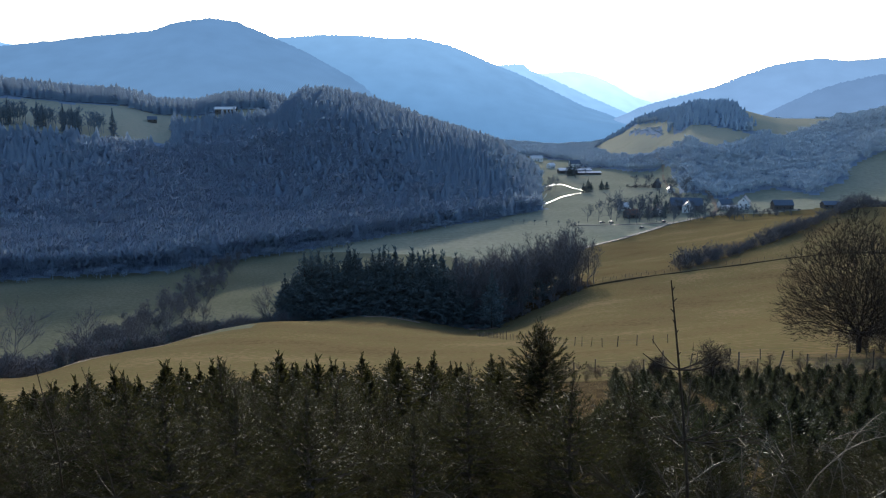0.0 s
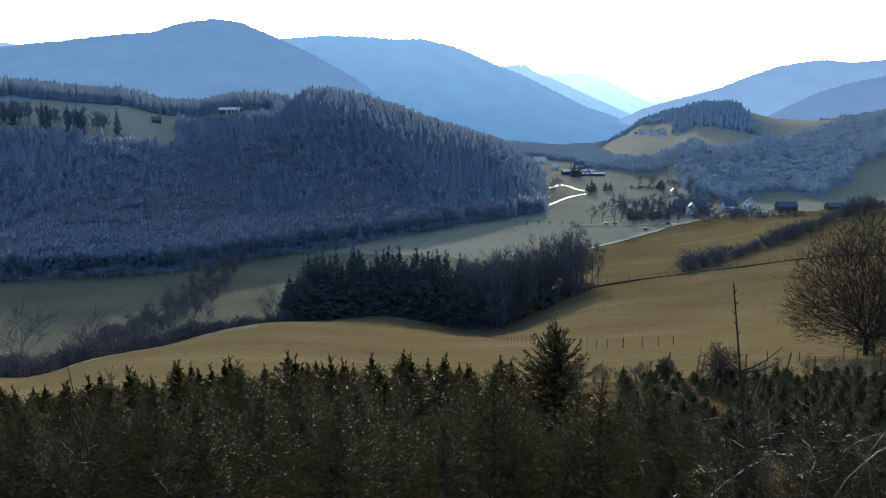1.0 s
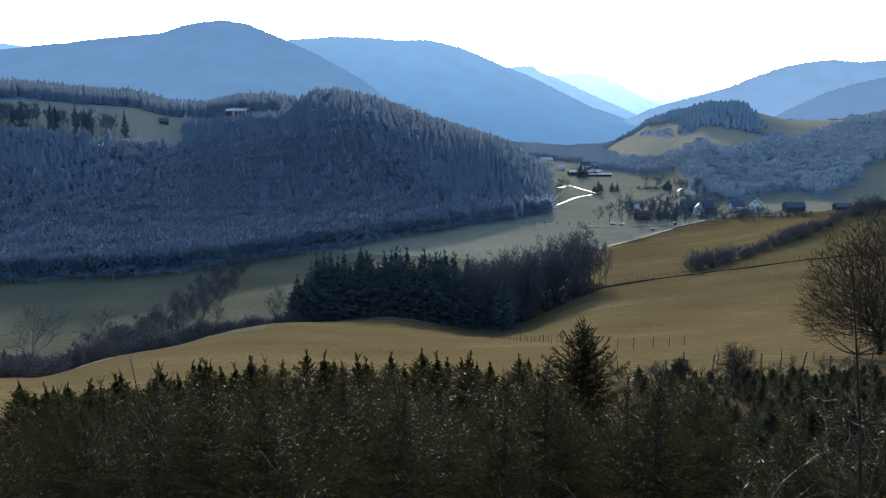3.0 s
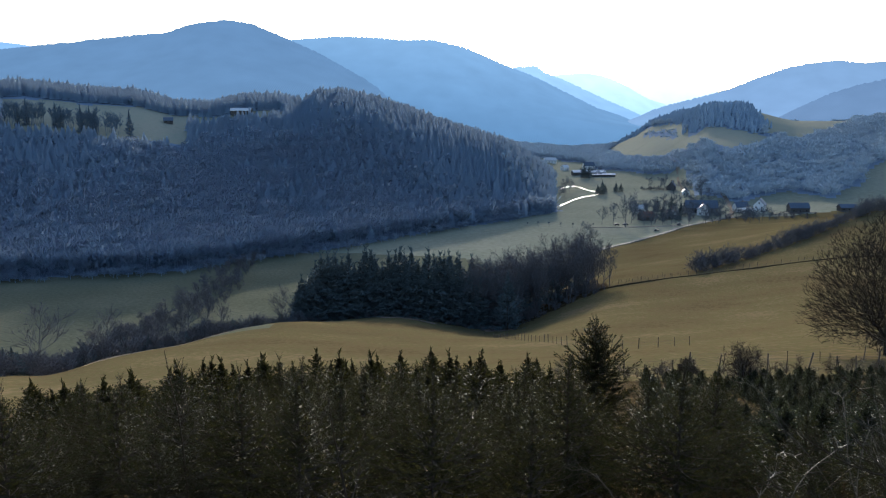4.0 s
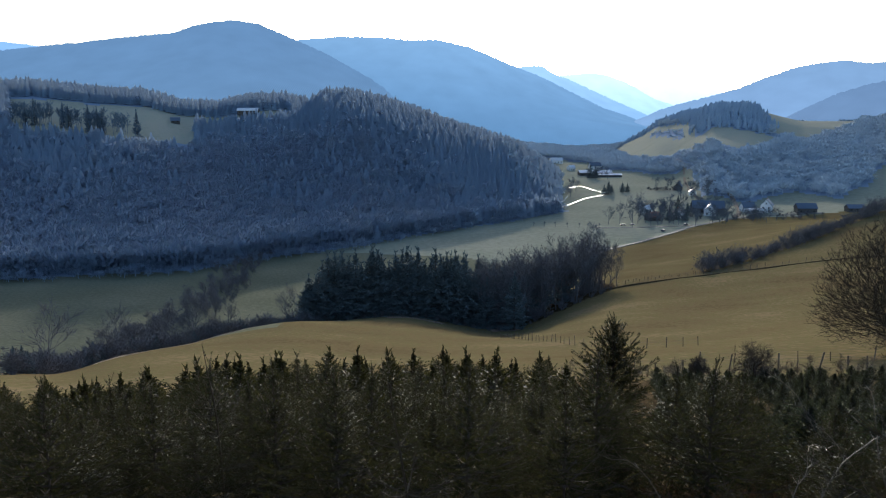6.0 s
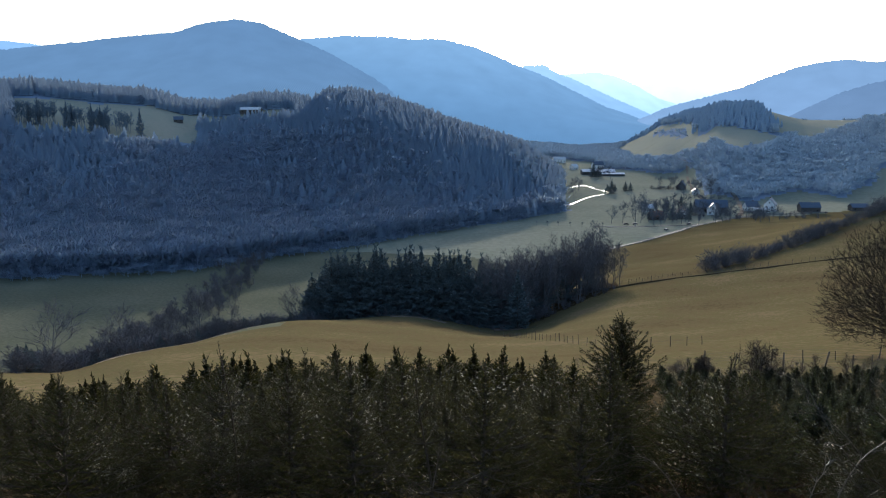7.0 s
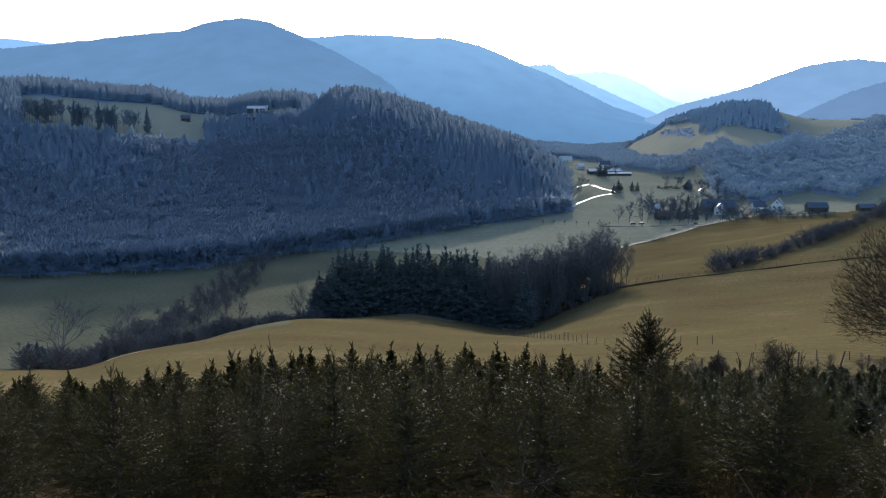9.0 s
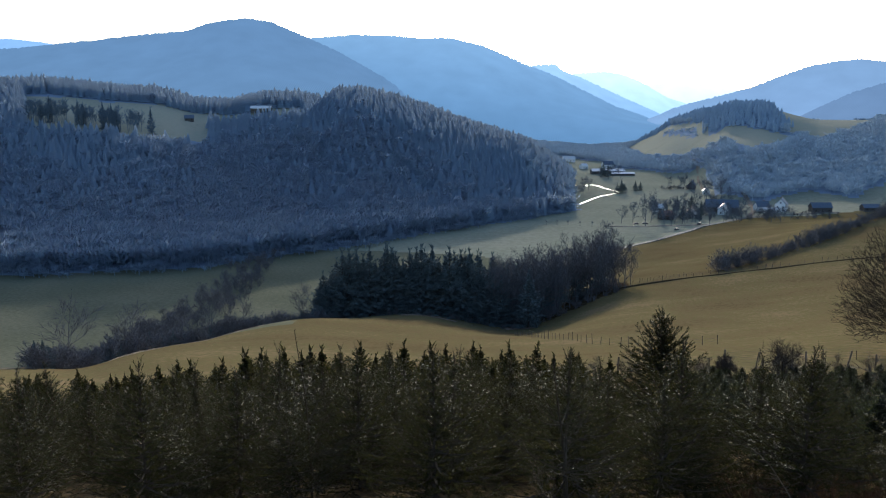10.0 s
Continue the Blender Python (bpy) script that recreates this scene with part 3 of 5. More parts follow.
def spruce_parts(h, seed, fine, wide=1.0, dense=1.0, bushy=False):
    """A young spruce: trunk and boughs with needles. fine: separate needles rather than needle sprays."""
    r = np.random.default_rng(seed)
    n = 9
    zs = np.linspace(0, h, n)
    path = np.stack([np.cumsum(r.normal(0, 0.006 * h / 3, n)), np.cumsum(r.normal(0, 0.006 * h / 3, n)), zs], -1)
    path[0, :2] = 0
    rad = 0.010 * h * (1 - zs / h) ** 0.8 + 0.004
    trunk = tubes(path[:-1], path[1:], rad[:-1], rad[1:], 6)
    S0, S1, R0, R1 = [], [], [], []
    TB, TD, TL = [], [], []
    z = 0.04 * h
    gap = 0.105 * h
    while z < h * 0.87:
        rel = z / h / 0.9
        c = np.array([np.interp(z, zs, path[:, 0]), np.interp(z, zs, path[:, 1]), z])
        reach = h * wide * (0.3 * max(1 - rel, 0.0) ** 0.62 if bushy else min(0.5 * (1 - rel), 0.33)) * r.uniform(0.85, 1.12) + 0.02 * h
        whorl = gap * (1 - 0.55 * rel)
        for kind, cnt in ((1.0, 6), (0.75, 5)):
            off = r.uniform(0, 6.28)
            for i in range(cnt):
                a = off + 6.283 * i / cnt + r.normal(0, 0.16)
                L = reach * kind * r.uniform(0.75, 1.15)
                zc = c + [0, 0, r.uniform(0, whorl * 0.8) if kind < 1 else r.uniform(-0.02, 0.02) * h]
                pitch = np.interp(rel, [0, 0.5, 0.85, 1], [0.15, 0.5, 0.85, 1.15] if bushy else [0.05, 0.3, 0.68, 1.1]) + r.normal(0, 0.12)
                out = np.array([math.cos(a), math.sin(a), 0])
                m = 5 if fine else 3
                t = np.linspace(0, 1, m)
                curve = zc + out * (t * L * math.cos(pitch))[:, None] + np.array([0, 0, 1.0]) * (t * L * math.sin(pitch) + (t ** 2 - t) * L * 0.18 + t ** 3 * L * 0.08)[:, None]
                br = (0.004 + 0.010 * L) * (1 - t * 0.8)
                S0.append(curve[:-1]); S1.append(curve[1:]); R0.append(br[:-1]); R1.append(br[1:])
                nt = max(4, int(L / h * 46 * dense / wide))
                tt = np.sort(r.uniform(0.04, 1.0, nt))
                pts = np.stack([np.interp(tt, t, curve[:, q]) for q in range(3)], -1)
                along = (curve[-1] - curve[0]) / np.linalg.norm(curve[-1] - curve[0])
                side = np.cross(along, [0, 0, 1.0])
                side /= np.linalg.norm(side)
                sg = np.where(np.arange(nt) % 2 == 0, 1, -1)
                dirs = along * r.uniform(0.5, 1.0, nt)[:, None] + side * (sg * r.uniform(0.4, 1.0, nt))[:, None] + np.array([0, 0, 1.0]) * r.uniform(-0.35, 0.3, nt)[:, None]
                TB.append(pts); TD.append(dirs)
                TL.append(L * 0.42 * (1.1 - tt) * r.uniform(0.7, 1.2, nt) + 0.022 * h * (1 - 0.7 * rel))
                TB.append(curve[-2:-1]); TD.append(along[None]); TL.append(np.array([L * 0.3 + 0.04]))
        z += whorl
    # upright shoots at the top
    top = path[-1]
    ns = r.integers(3, 6)
    for i in range(ns):
        a = r.uniform(0, 6.28)
        b0 = top - [0, 0, r.uniform(0.05, 0.22) * h * 0.5]
        L = r.uniform(0.04, 0.085) * h
        d = np.array([math.cos(a) * 0.4, math.sin(a) * 0.4, 1.0])
        S0.append(b0[None]); S1.append((b0 + d * L)[None]); R0.append(np.array([0.006])); R1.append(np.array([0.003]))
        TB.append((b0 + d * L * 0.3)[None]); TD.append(d[None]); TL.append(np.array([L]))
    for zl in np.linspace(0.84, 0.98, 9):
        c = np.array([np.interp(zl * h, zs, path[:, 0]), np.interp(zl * h, zs, path[:, 1]), zl * h])
        TB.append(c[None]); TD.append(np.array([[r.normal(0, 0.35), r.normal(0, 0.35), 1.0]])); TL.append(np.array([0.03 * h]))
    TB, TD, TL = np.concatenate(TB), np.concatenate(TD), np.concatenate(TL)
    boughs = tubes(np.concatenate(S0), np.concatenate(S1), np.concatenate(R0), np.concatenate(R1), 3)
    dn, a, b = frames_of(TD)
    if fine:
        count = np.maximum(4, (TL * 88 * dense).astype(int))
        bi = np.repeat(np.arange(len(TB)), count)
        s = r.uniform(0.02, 1.0, len(bi))
        th = r.uniform(0, 6.28, len(bi))
        nd = dn[bi] * 0.75 + (a[bi] * np.cos(th)[:, None] + b[bi] * np.sin(th)[:, None]) * 0.8
        nd /= np.linalg.norm(nd, axis=1, keepdims=True)
        base = TB[bi] + dn[bi] * (TL[bi] * s)[:, None]
        side = np.cross(nd, dn[bi] + 0.01) * 0.0075
        nv = np.stack([base - side, base + side, base + nd * r.uniform(0.04, 0.08, len(bi))[:, None]], 1).reshape(-1, 3)
        leaf = nv, np.arange(len(nv)).reshape(-1, 3)
    else:
        bi = np.repeat(np.arange(len(TB)), 2)
        s = np.tile([0.0, 0.45], len(TB))
        th = r.uniform(0, 6.28, len(bi))
        nd = dn[bi] + (a[bi] * np.cos(th)[:, None] + b[bi] * np.sin(th)[:, None]) * 0.45
        nd /= np.linalg.norm(nd, axis=1, keepdims=True)
        base = TB[bi] + dn[bi] * (TL[bi] * s)[:, None]
        side = np.cross(nd, r.normal(size=nd.shape))
        side *= 0.0095 * h / np.linalg.norm(side, axis=1, keepdims=True)
        nv = np.stack([base - side, base + side, base + nd * np.maximum(TL[bi] * 0.85, 0.022 * h)[:, None]], 1).reshape(-1, 3)
        leaf = nv, np.arange(len(nv)).reshape(-1, 3)
    return trunk, boughs, leaf


def make_spruce(h, seed, fine, label, group, mat=None, name="young_spruce", wide=1.0, dense=1.0, bushy=False):
    t = thing(name, label, "tree", group)
    trunk, boughs, leaf = spruce_parts(h, seed, fine, wide, dense, bushy)
    link_mesh("trunk", *joined(trunk, boughs), bark, t)
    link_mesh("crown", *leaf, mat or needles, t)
    return t


def bare_skeleton(h, seed, levels=4, spread=0.75, trunk_part=0.3, thick=0.022, bend=0.25, rise=0.25, kids=(7, 6, 5, 4), stem=0.72, limb=(0.45, 0.7), stems=1, fine=0.0011):
    """Branching sticks of a bare broadleaf tree or shrub."""
    r = np.random.default_rng(seed)
    segs = []

    def grow(p, d, L, rad, lev):
        n = 5 if lev < 2 else 3 if lev < 3 else 2
        q = p.copy()
        pts, dirs = [q.copy()], []
        for i in range(n):
            d = d + r.normal(0, bend / (1.5 if lev == 0 else 1), 3) * (0.35 if lev == 0 else 0.6) + np.array([0, 0, rise * 0.25])
            d /= np.linalg.norm(d)
            w = q + d * L / n
            ra, rb = rad * (1 - 0.75 * i / n), rad * (1 - 0.75 * (i + 1) / n)
            segs.append((q.copy(), w.copy(), ra, rb, lev))
            q = w
            pts.append(q.copy()); dirs.append(d.copy())
        if lev >= levels:
            return
        for i in range(kids[min(lev, len(kids) - 1)]):
            s = r.uniform(trunk_part if lev == 0 else 0.2, 1.0)
            j = min(int(s * n), n - 1)
            base = pts[j] + (pts[j + 1] - pts[j]) * (s * n - j)
            a = r.normal(size=3)
            a -= dirs[j] * a.dot(dirs[j])
            a /= np.linalg.norm(a)
            nd = dirs[j] * (1 - spread * r.uniform(0.5, 1.0)) + a * spread
            nd[2] = nd[2] * 0.85 + 0.08
            nd /= np.linalg.norm(nd)
            grow(base, nd, L * r.uniform(*limb) * (1.15 - 0.45 * s), max(rad * (1 - 0.75 * s) * 0.62, fine * h), lev + 1)
    for k in range(stems):
        a = r.uniform(0, 6.28)
        lean = 0.0 if stems == 1 else r.uniform(0.15, 0.6)
        grow(np.array([0.02 * h * math.cos(a), 0.02 * h * math.sin(a), -0.02 * h]) * (stems > 1), np.array([math.cos(a) * lean, math.sin(a) * lean, 1.0]),
             h * stem * (1 if stems == 1 else r.uniform(0.7, 1.1)), h * thick, 0)
    return segs


def make_bare(h, seed, label, group="", name="bare_tree", category="tree", mat=None, **kw):
    t = thing(name, label, category, group)
    sg = bare_skeleton(h, seed, **kw)
    p0, p1, r0, r1, lev = (np.array([s[i] for s in sg]) for i in range(5))
    if kw.get("stems", 1) > 2:
        link_mesh("thicket", *tubes(p0, p1, r0, r1, 3), mat or bark, t)
        return t
    thick = lev <= 1
    link_mesh("trunk", *joined(tubes(p0[thick], p1[thick], r0[thick], r1[thick], 7)), mat or bark, t)
    link_mesh("crown", *tubes(p0[~thick], p1[~thick], r0[~thick], r1[~thick], 3), mat or bark, t)
    return t


def joined_growth(name, label, category, protos, spots):
    """Many alike trees or shrubs, past counting, as one object: copies of the prototypes' shapes at the given places; the prototypes go."""
    mats = {}
    for k_, m in enumerate(spots):
        for ob in protos[k_ % len(protos)].children:
            me = ob.data
            v = np.empty(len(me.vertices) * 3)
            me.vertices.foreach_get("co", v)
            f = np.empty(len(me.loops), int)
            me.loops.foreach_get("vertex_index", f)
            w = np.array(m)
            mats.setdefault(me.materials[0], []).append((v.reshape(-1, 3) @ w[:3, :3].T + w[:3, 3], f.reshape(-1, 4)))
    for mat, shapes in mats.items():
        tagged(link_mesh(name, *joined(*shapes), mat), label, category, kind="stuff")
    for p in protos:
        for ob in [*p.children, p]:
            bpy.data.objects.remove(ob)


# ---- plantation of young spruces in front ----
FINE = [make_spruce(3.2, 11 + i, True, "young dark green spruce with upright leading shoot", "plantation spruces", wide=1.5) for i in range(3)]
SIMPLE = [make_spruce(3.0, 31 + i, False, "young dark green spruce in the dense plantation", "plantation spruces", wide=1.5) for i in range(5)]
used = {}


def plant(proto, m):
    if proto.name not in used:
        proto.matrix_basis = m
        used[proto.name] = 1
    else:
        copy_thing(proto, Matrix.Identity(4)).matrix_basis = m


# single trees that stand out: place and height of tip
TIPS = [(-2.12, 37.5, 80.23), (-3.32, 34.3, 81.1), (-6.5, 35.2, 80.36), (-5.97, 22.7, 84.6), (-8.1, 27.2, 82.9), (3.4, 14.0, 86.9), (3.2, 9.5, 88.2), (4.6, 10.5, 87.7), (6.3, 12.2, 87.0), (5.2, 17.5, 85.3), (2.3, 7.4, 88.55), (3.3, 7.1, 88.7), (2.9, 8.6, 88.0),
        (3.2, 9.3, 88.0), (3.9, 9.0, 88.0), (4.4, 9.6, 87.6), (5.1, 10.6, 87.3), (5.9, 11.2, 86.9), (4.9, 8.8, 88.1), (6.6, 12.8, 86.3), (7.4, 13.5, 86.0), (5.6, 9.9, 87.7), (6.2, 10.4, 87.4), (3.7, 10.7, 87.2), (2.5, 10.2, 87.3)]
for i, (x, y, tip) in enumerate(TIPS):
    g = gz(x, y)
    hh = max(tip - g, 1.2)
    p = (FINE if y < 24 else SIMPLE)[i % 3]
    plant(p, on_ground(x, y, i * 77, hh / (3.2 if y < 24 else 3.0)))
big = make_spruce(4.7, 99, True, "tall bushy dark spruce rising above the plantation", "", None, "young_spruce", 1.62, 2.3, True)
big.matrix_basis = on_ground(2.6, 20.07, 0, (86.5 - gz(2.6, 20.07)) / 4.7)
r2 = np.random.default_rng(5)
yrow = 8.8
while yrow < 40:
    x0, x1 = -0.62 * yrow - 3, np.interp(yrow, [8, 14, 20, 43], [2.2, 2.8, 1.4, 3.5])
    step = 1.4 if yrow < 14 else 2.0 if yrow < 22 else 2.3
    for x in np.arange(x0, x1, step):
        px, py = x + r2.uniform(-0.4, 0.4), yrow + r2.uniform(-0.4, 0.4)
        if any((px - a) ** 2 + (py - b) ** 2 < 0.9 for a, b, _ in TIPS) or (px - 2.6) ** 2 + (py - 20) ** 2 < 2.5 or (abs((px + 1) / py - 0.17) < 0.05 and 13 < py < 20):
            continue
        near = py < 20
        protos = FINE if near else SIMPLE
        tip_line = np.interp((px + 1) / py, [-0.52, -0.4, -0.29, -0.2, 0], [0.350, 0.336, 0.320, 0.312, 0.308])
        size = (91.7 - tip_line * py - gz(px, py)) * (0.66 + 0.40 * r2.uniform() ** 0.8) / (3.2 if near else 3.0)
        plant(protos[r2.integers(0, len(protos))], on_ground(px, py, r2.uniform(0, 360), size, 0.03, r2.normal(0, 1.5)))
    yrow += step

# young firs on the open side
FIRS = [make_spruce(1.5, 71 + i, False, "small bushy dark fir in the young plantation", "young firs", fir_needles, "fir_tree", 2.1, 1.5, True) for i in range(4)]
yrow = 13.0
while yrow < 47:
    x0, x1 = np.interp(yrow, [13, 20, 30, 47], [3.2, 4.4, 7.0, 10.5]), 0.66 * yrow + 2
    for x in np.arange(x0, x1, 1.4):
        px, py = x + r2.uniform(-0.4, 0.4), yrow + r2.uniform(-0.35, 0.35)
        if r2.uniform() < 0.06 or (abs(px - 6.6) < 0.7 and 26 < py < 33):
            continue
        size = r2.uniform(0.5, 0.86) * np.interp(py, [13, 25, 45], [1.15, 1.0, 0.82])
        plant(FIRS[r2.integers(0, 4)], on_ground(px, py, r2.uniform(0, 360), size, 0.02))
    yrow += 1.45


def make_sapling(h, seed, label):
    """A thin young spruce with a bare leading shoot and sparse whorls of upswept twigs."""
    r = np.random.default_rng(seed)
    t = thing("spruce_sapling", label, "tree", "spruce saplings")
    n = 10
    zs = np.linspace(0, h, n)
    path = np.stack([np.cumsum(r.normal(0, 0.007, n)) - 0.13 * np.maximum(zs / h - 0.58, 0) * 2.4, np.cumsum(r.normal(0, 0.007, n)), zs], -1)
    path[0, :2] = 0
    rad = np.interp(zs / h, [0, 0.7, 1], [0.016, 0.0075, 0.0028])
    wood_ = [tubes(path[:-1], path[1:], rad[:-1], rad[1:], 6)]
    for zb in np.arange(h * 0.45, h, 0.05):
        a = r.uniform(0, 6.28)
        c = np.array([np.interp(zb, zs, path[:, 0]), np.interp(zb, zs, path[:, 1]), zb])
        wood_.append(tubes([c], [c + [0.016 * math.cos(a), 0.016 * math.sin(a), 0.016]], [0.004], [0.002], 3))
    TB, TD, TL = [], [], []
    z = h - 0.42
    lev = 0
    while z > 0.2:
        cnt = r.integers(4, 6)
        off = r.uniform(0, 6.28)
        for i in range(cnt):
            a = off + 6.283 * i / cnt + r.normal(0, 0.2)
            L = (0.2 + 0.17 * lev) * r.uniform(0.7, 1.15)
            q = np.linspace(0, 1, 6)
            c = np.array([np.interp(z, zs, path[:, 0]), np.interp(z, zs, path[:, 1]), z])
            cur = c + np.outer(q * L, [math.cos(a), math.sin(a), 0]) + np.outer((q ** 2 * 0.35 + q * 0.15) * L, [0, 0, 1.0])
            br = np.interp(q, [0, 1], [0.004 + 0.003 * L, 0.002])
            wood_.append(tubes(cur[:-1], cur[1:], br[:-1], br[1:], 4))
            if lev > 0:
                m = int(L * 36)
                s = r.uniform(0.15, 1, m)
                p = np.stack([np.interp(s, q, cur[:, k_]) for k_ in range(3)], -1)
                d = np.array([math.cos(a), math.sin(a), 0.35]) * 0.8 + r.normal(0, 0.5, (m, 3))
                TB.append(p); TD.append(d); TL.append((1.1 - s) * L * 0.4 + 0.05)
        z -= r.uniform(0.3, 0.42)
        lev += 1
    TB, TD, TL = np.concatenate(TB), np.concatenate(TD), np.concatenate(TL)
    dn, a_, b_ = frames_of(TD)
    wood_.append(tubes(TB, TB + dn * TL[:, None], np.full(len(TB), 0.003), np.full(len(TB), 0.0015), 3))
    m = 12
    bi, s = np.repeat(np.arange(len(TB)), m), np.tile(np.linspace(0.05, 1, m), len(TB))
    th = r.uniform(0, 6.28, len(bi))
    nd = dn[bi] * 0.7 + a_[bi] * np.cos(th)[:, None] + b_[bi] * np.sin(th)[:, None]
    leaf = blades(TB[bi] + dn[bi] * (TL[bi] * s)[:, None], nd, r.uniform(0.016, 0.026, len(bi)), np.full(len(bi), 0.0032), r)
    link_mesh("stem", *joined(*wood_), sapling_bark, t)
    link_mesh("needle_crown", *leaf, needles, t)
    return t


for i, (x, y, tip) in enumerate([(1.37, 4.45, 90.95), (-1.56, 5.06, 90.02), (-4.1, 9.4, 88.95)]):
    make_sapling(tip - gz(x, y), 500 + i, "thin young spruce with a long bare leading shoot").matrix_basis = on_ground(x, y, 30 * i)


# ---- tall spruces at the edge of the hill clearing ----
PINES = [make_spruce(24, 301 + i, False, "tall dark spruce at the hill clearing's edge", "clearing spruces", hazed_edge_needles, "tall_spruce", 0.5) for i in range(3)]
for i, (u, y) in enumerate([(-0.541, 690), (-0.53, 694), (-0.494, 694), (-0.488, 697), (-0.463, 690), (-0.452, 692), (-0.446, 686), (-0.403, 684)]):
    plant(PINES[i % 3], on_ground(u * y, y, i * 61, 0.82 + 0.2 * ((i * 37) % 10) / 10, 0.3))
CLEARING_BARE = [make_bare(25, 321 + i, "tall slender bare tree at the hill clearing's edge", "clearing bare trees", mat=hazed_edge_needles, kids=(11, 6, 4), levels=3, spread=0.5, trunk_part=0.3, thick=0.009, limb=(0.25, 0.42), rise=0.4, fine=0.006) for i in range(3)]
spots = []
for i in range(110):
    u = -0.56 + 0.145 * (i + r2.uniform()) / 110
    y = 686 + 6 * smooth(-0.42, -0.5, u) + r2.uniform(-3, 10)
    if min(abs(u + 0.503), abs(u + 0.47) * 1.5, abs(u + 0.436)) > 0.004:
        spots.append(on_ground(u * y, y, i * 83, r2.uniform(0.7, 1.05), 0.3))
joined_growth("clearing_bare_trees", "tall slender bare trees at the hill clearing's edge", "trees", CLEARING_BARE, spots)


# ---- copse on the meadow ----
COPSE_CON = [make_spruce(22, 201 + i, False, "tall dark spruce in the meadow copse", "copse spruces", hazed_needles, "tall_spruce") for i in range(3)]
COPSE_BARE = [make_bare(25, 301 + i, "tall slender bare tree in the meadow copse", "copse bare trees", mat=hazed_twigs, kids=(18, 7, 5), levels=3, spread=0.55, trunk_part=0.14, thick=0.008, limb=(0.32, 0.52), rise=0.4, fine=0.0014) for i in range(3)]
for i in range(95):
    px = -50 + 58 * (i + r2.uniform()) / 95
    py = np.interp(px, [-47, -20, 0, 12, 16], [242, 252, 250, 246, 250]) + (r2.uniform(0, 4) if i % 3 == 0 else r2.uniform(0, 34))
    plant(COPSE_CON[i % 3], on_ground(px, py, r2.uniform(0, 360), r2.uniform(0.6, 1.05)))
for i in range(110):
    px = r2.uniform(4, 53)
    py = np.interp(px, [4, 15, 52], [248, 252, 286]) + r2.uniform(0, 26)
    plant(COPSE_BARE[i % 3], on_ground(px, py, r2.uniform(0, 360), r2.uniform(0.75, 1.08)))

for i, (px, py, size) in enumerate([(15.3, 247, 0.85), (12.5, 262, 0.95), (20, 264, 0.8), (26, 272, 0.85), (33, 282, 0.7), (9, 256, 0.9), (38, 292, 0.75), (45, 297, 0.6), (-47, 245, 0.45)]):
    plant(COPSE_CON[i % 3], on_ground(px, py, i * 53, size))
plant(COPSE_BARE[0], on_ground(55, 289, 20, 0.72))
plant(COPSE_BARE[1], on_ground(52, 286, 140, 0.8))

# ---- bare trees and shrubs ----


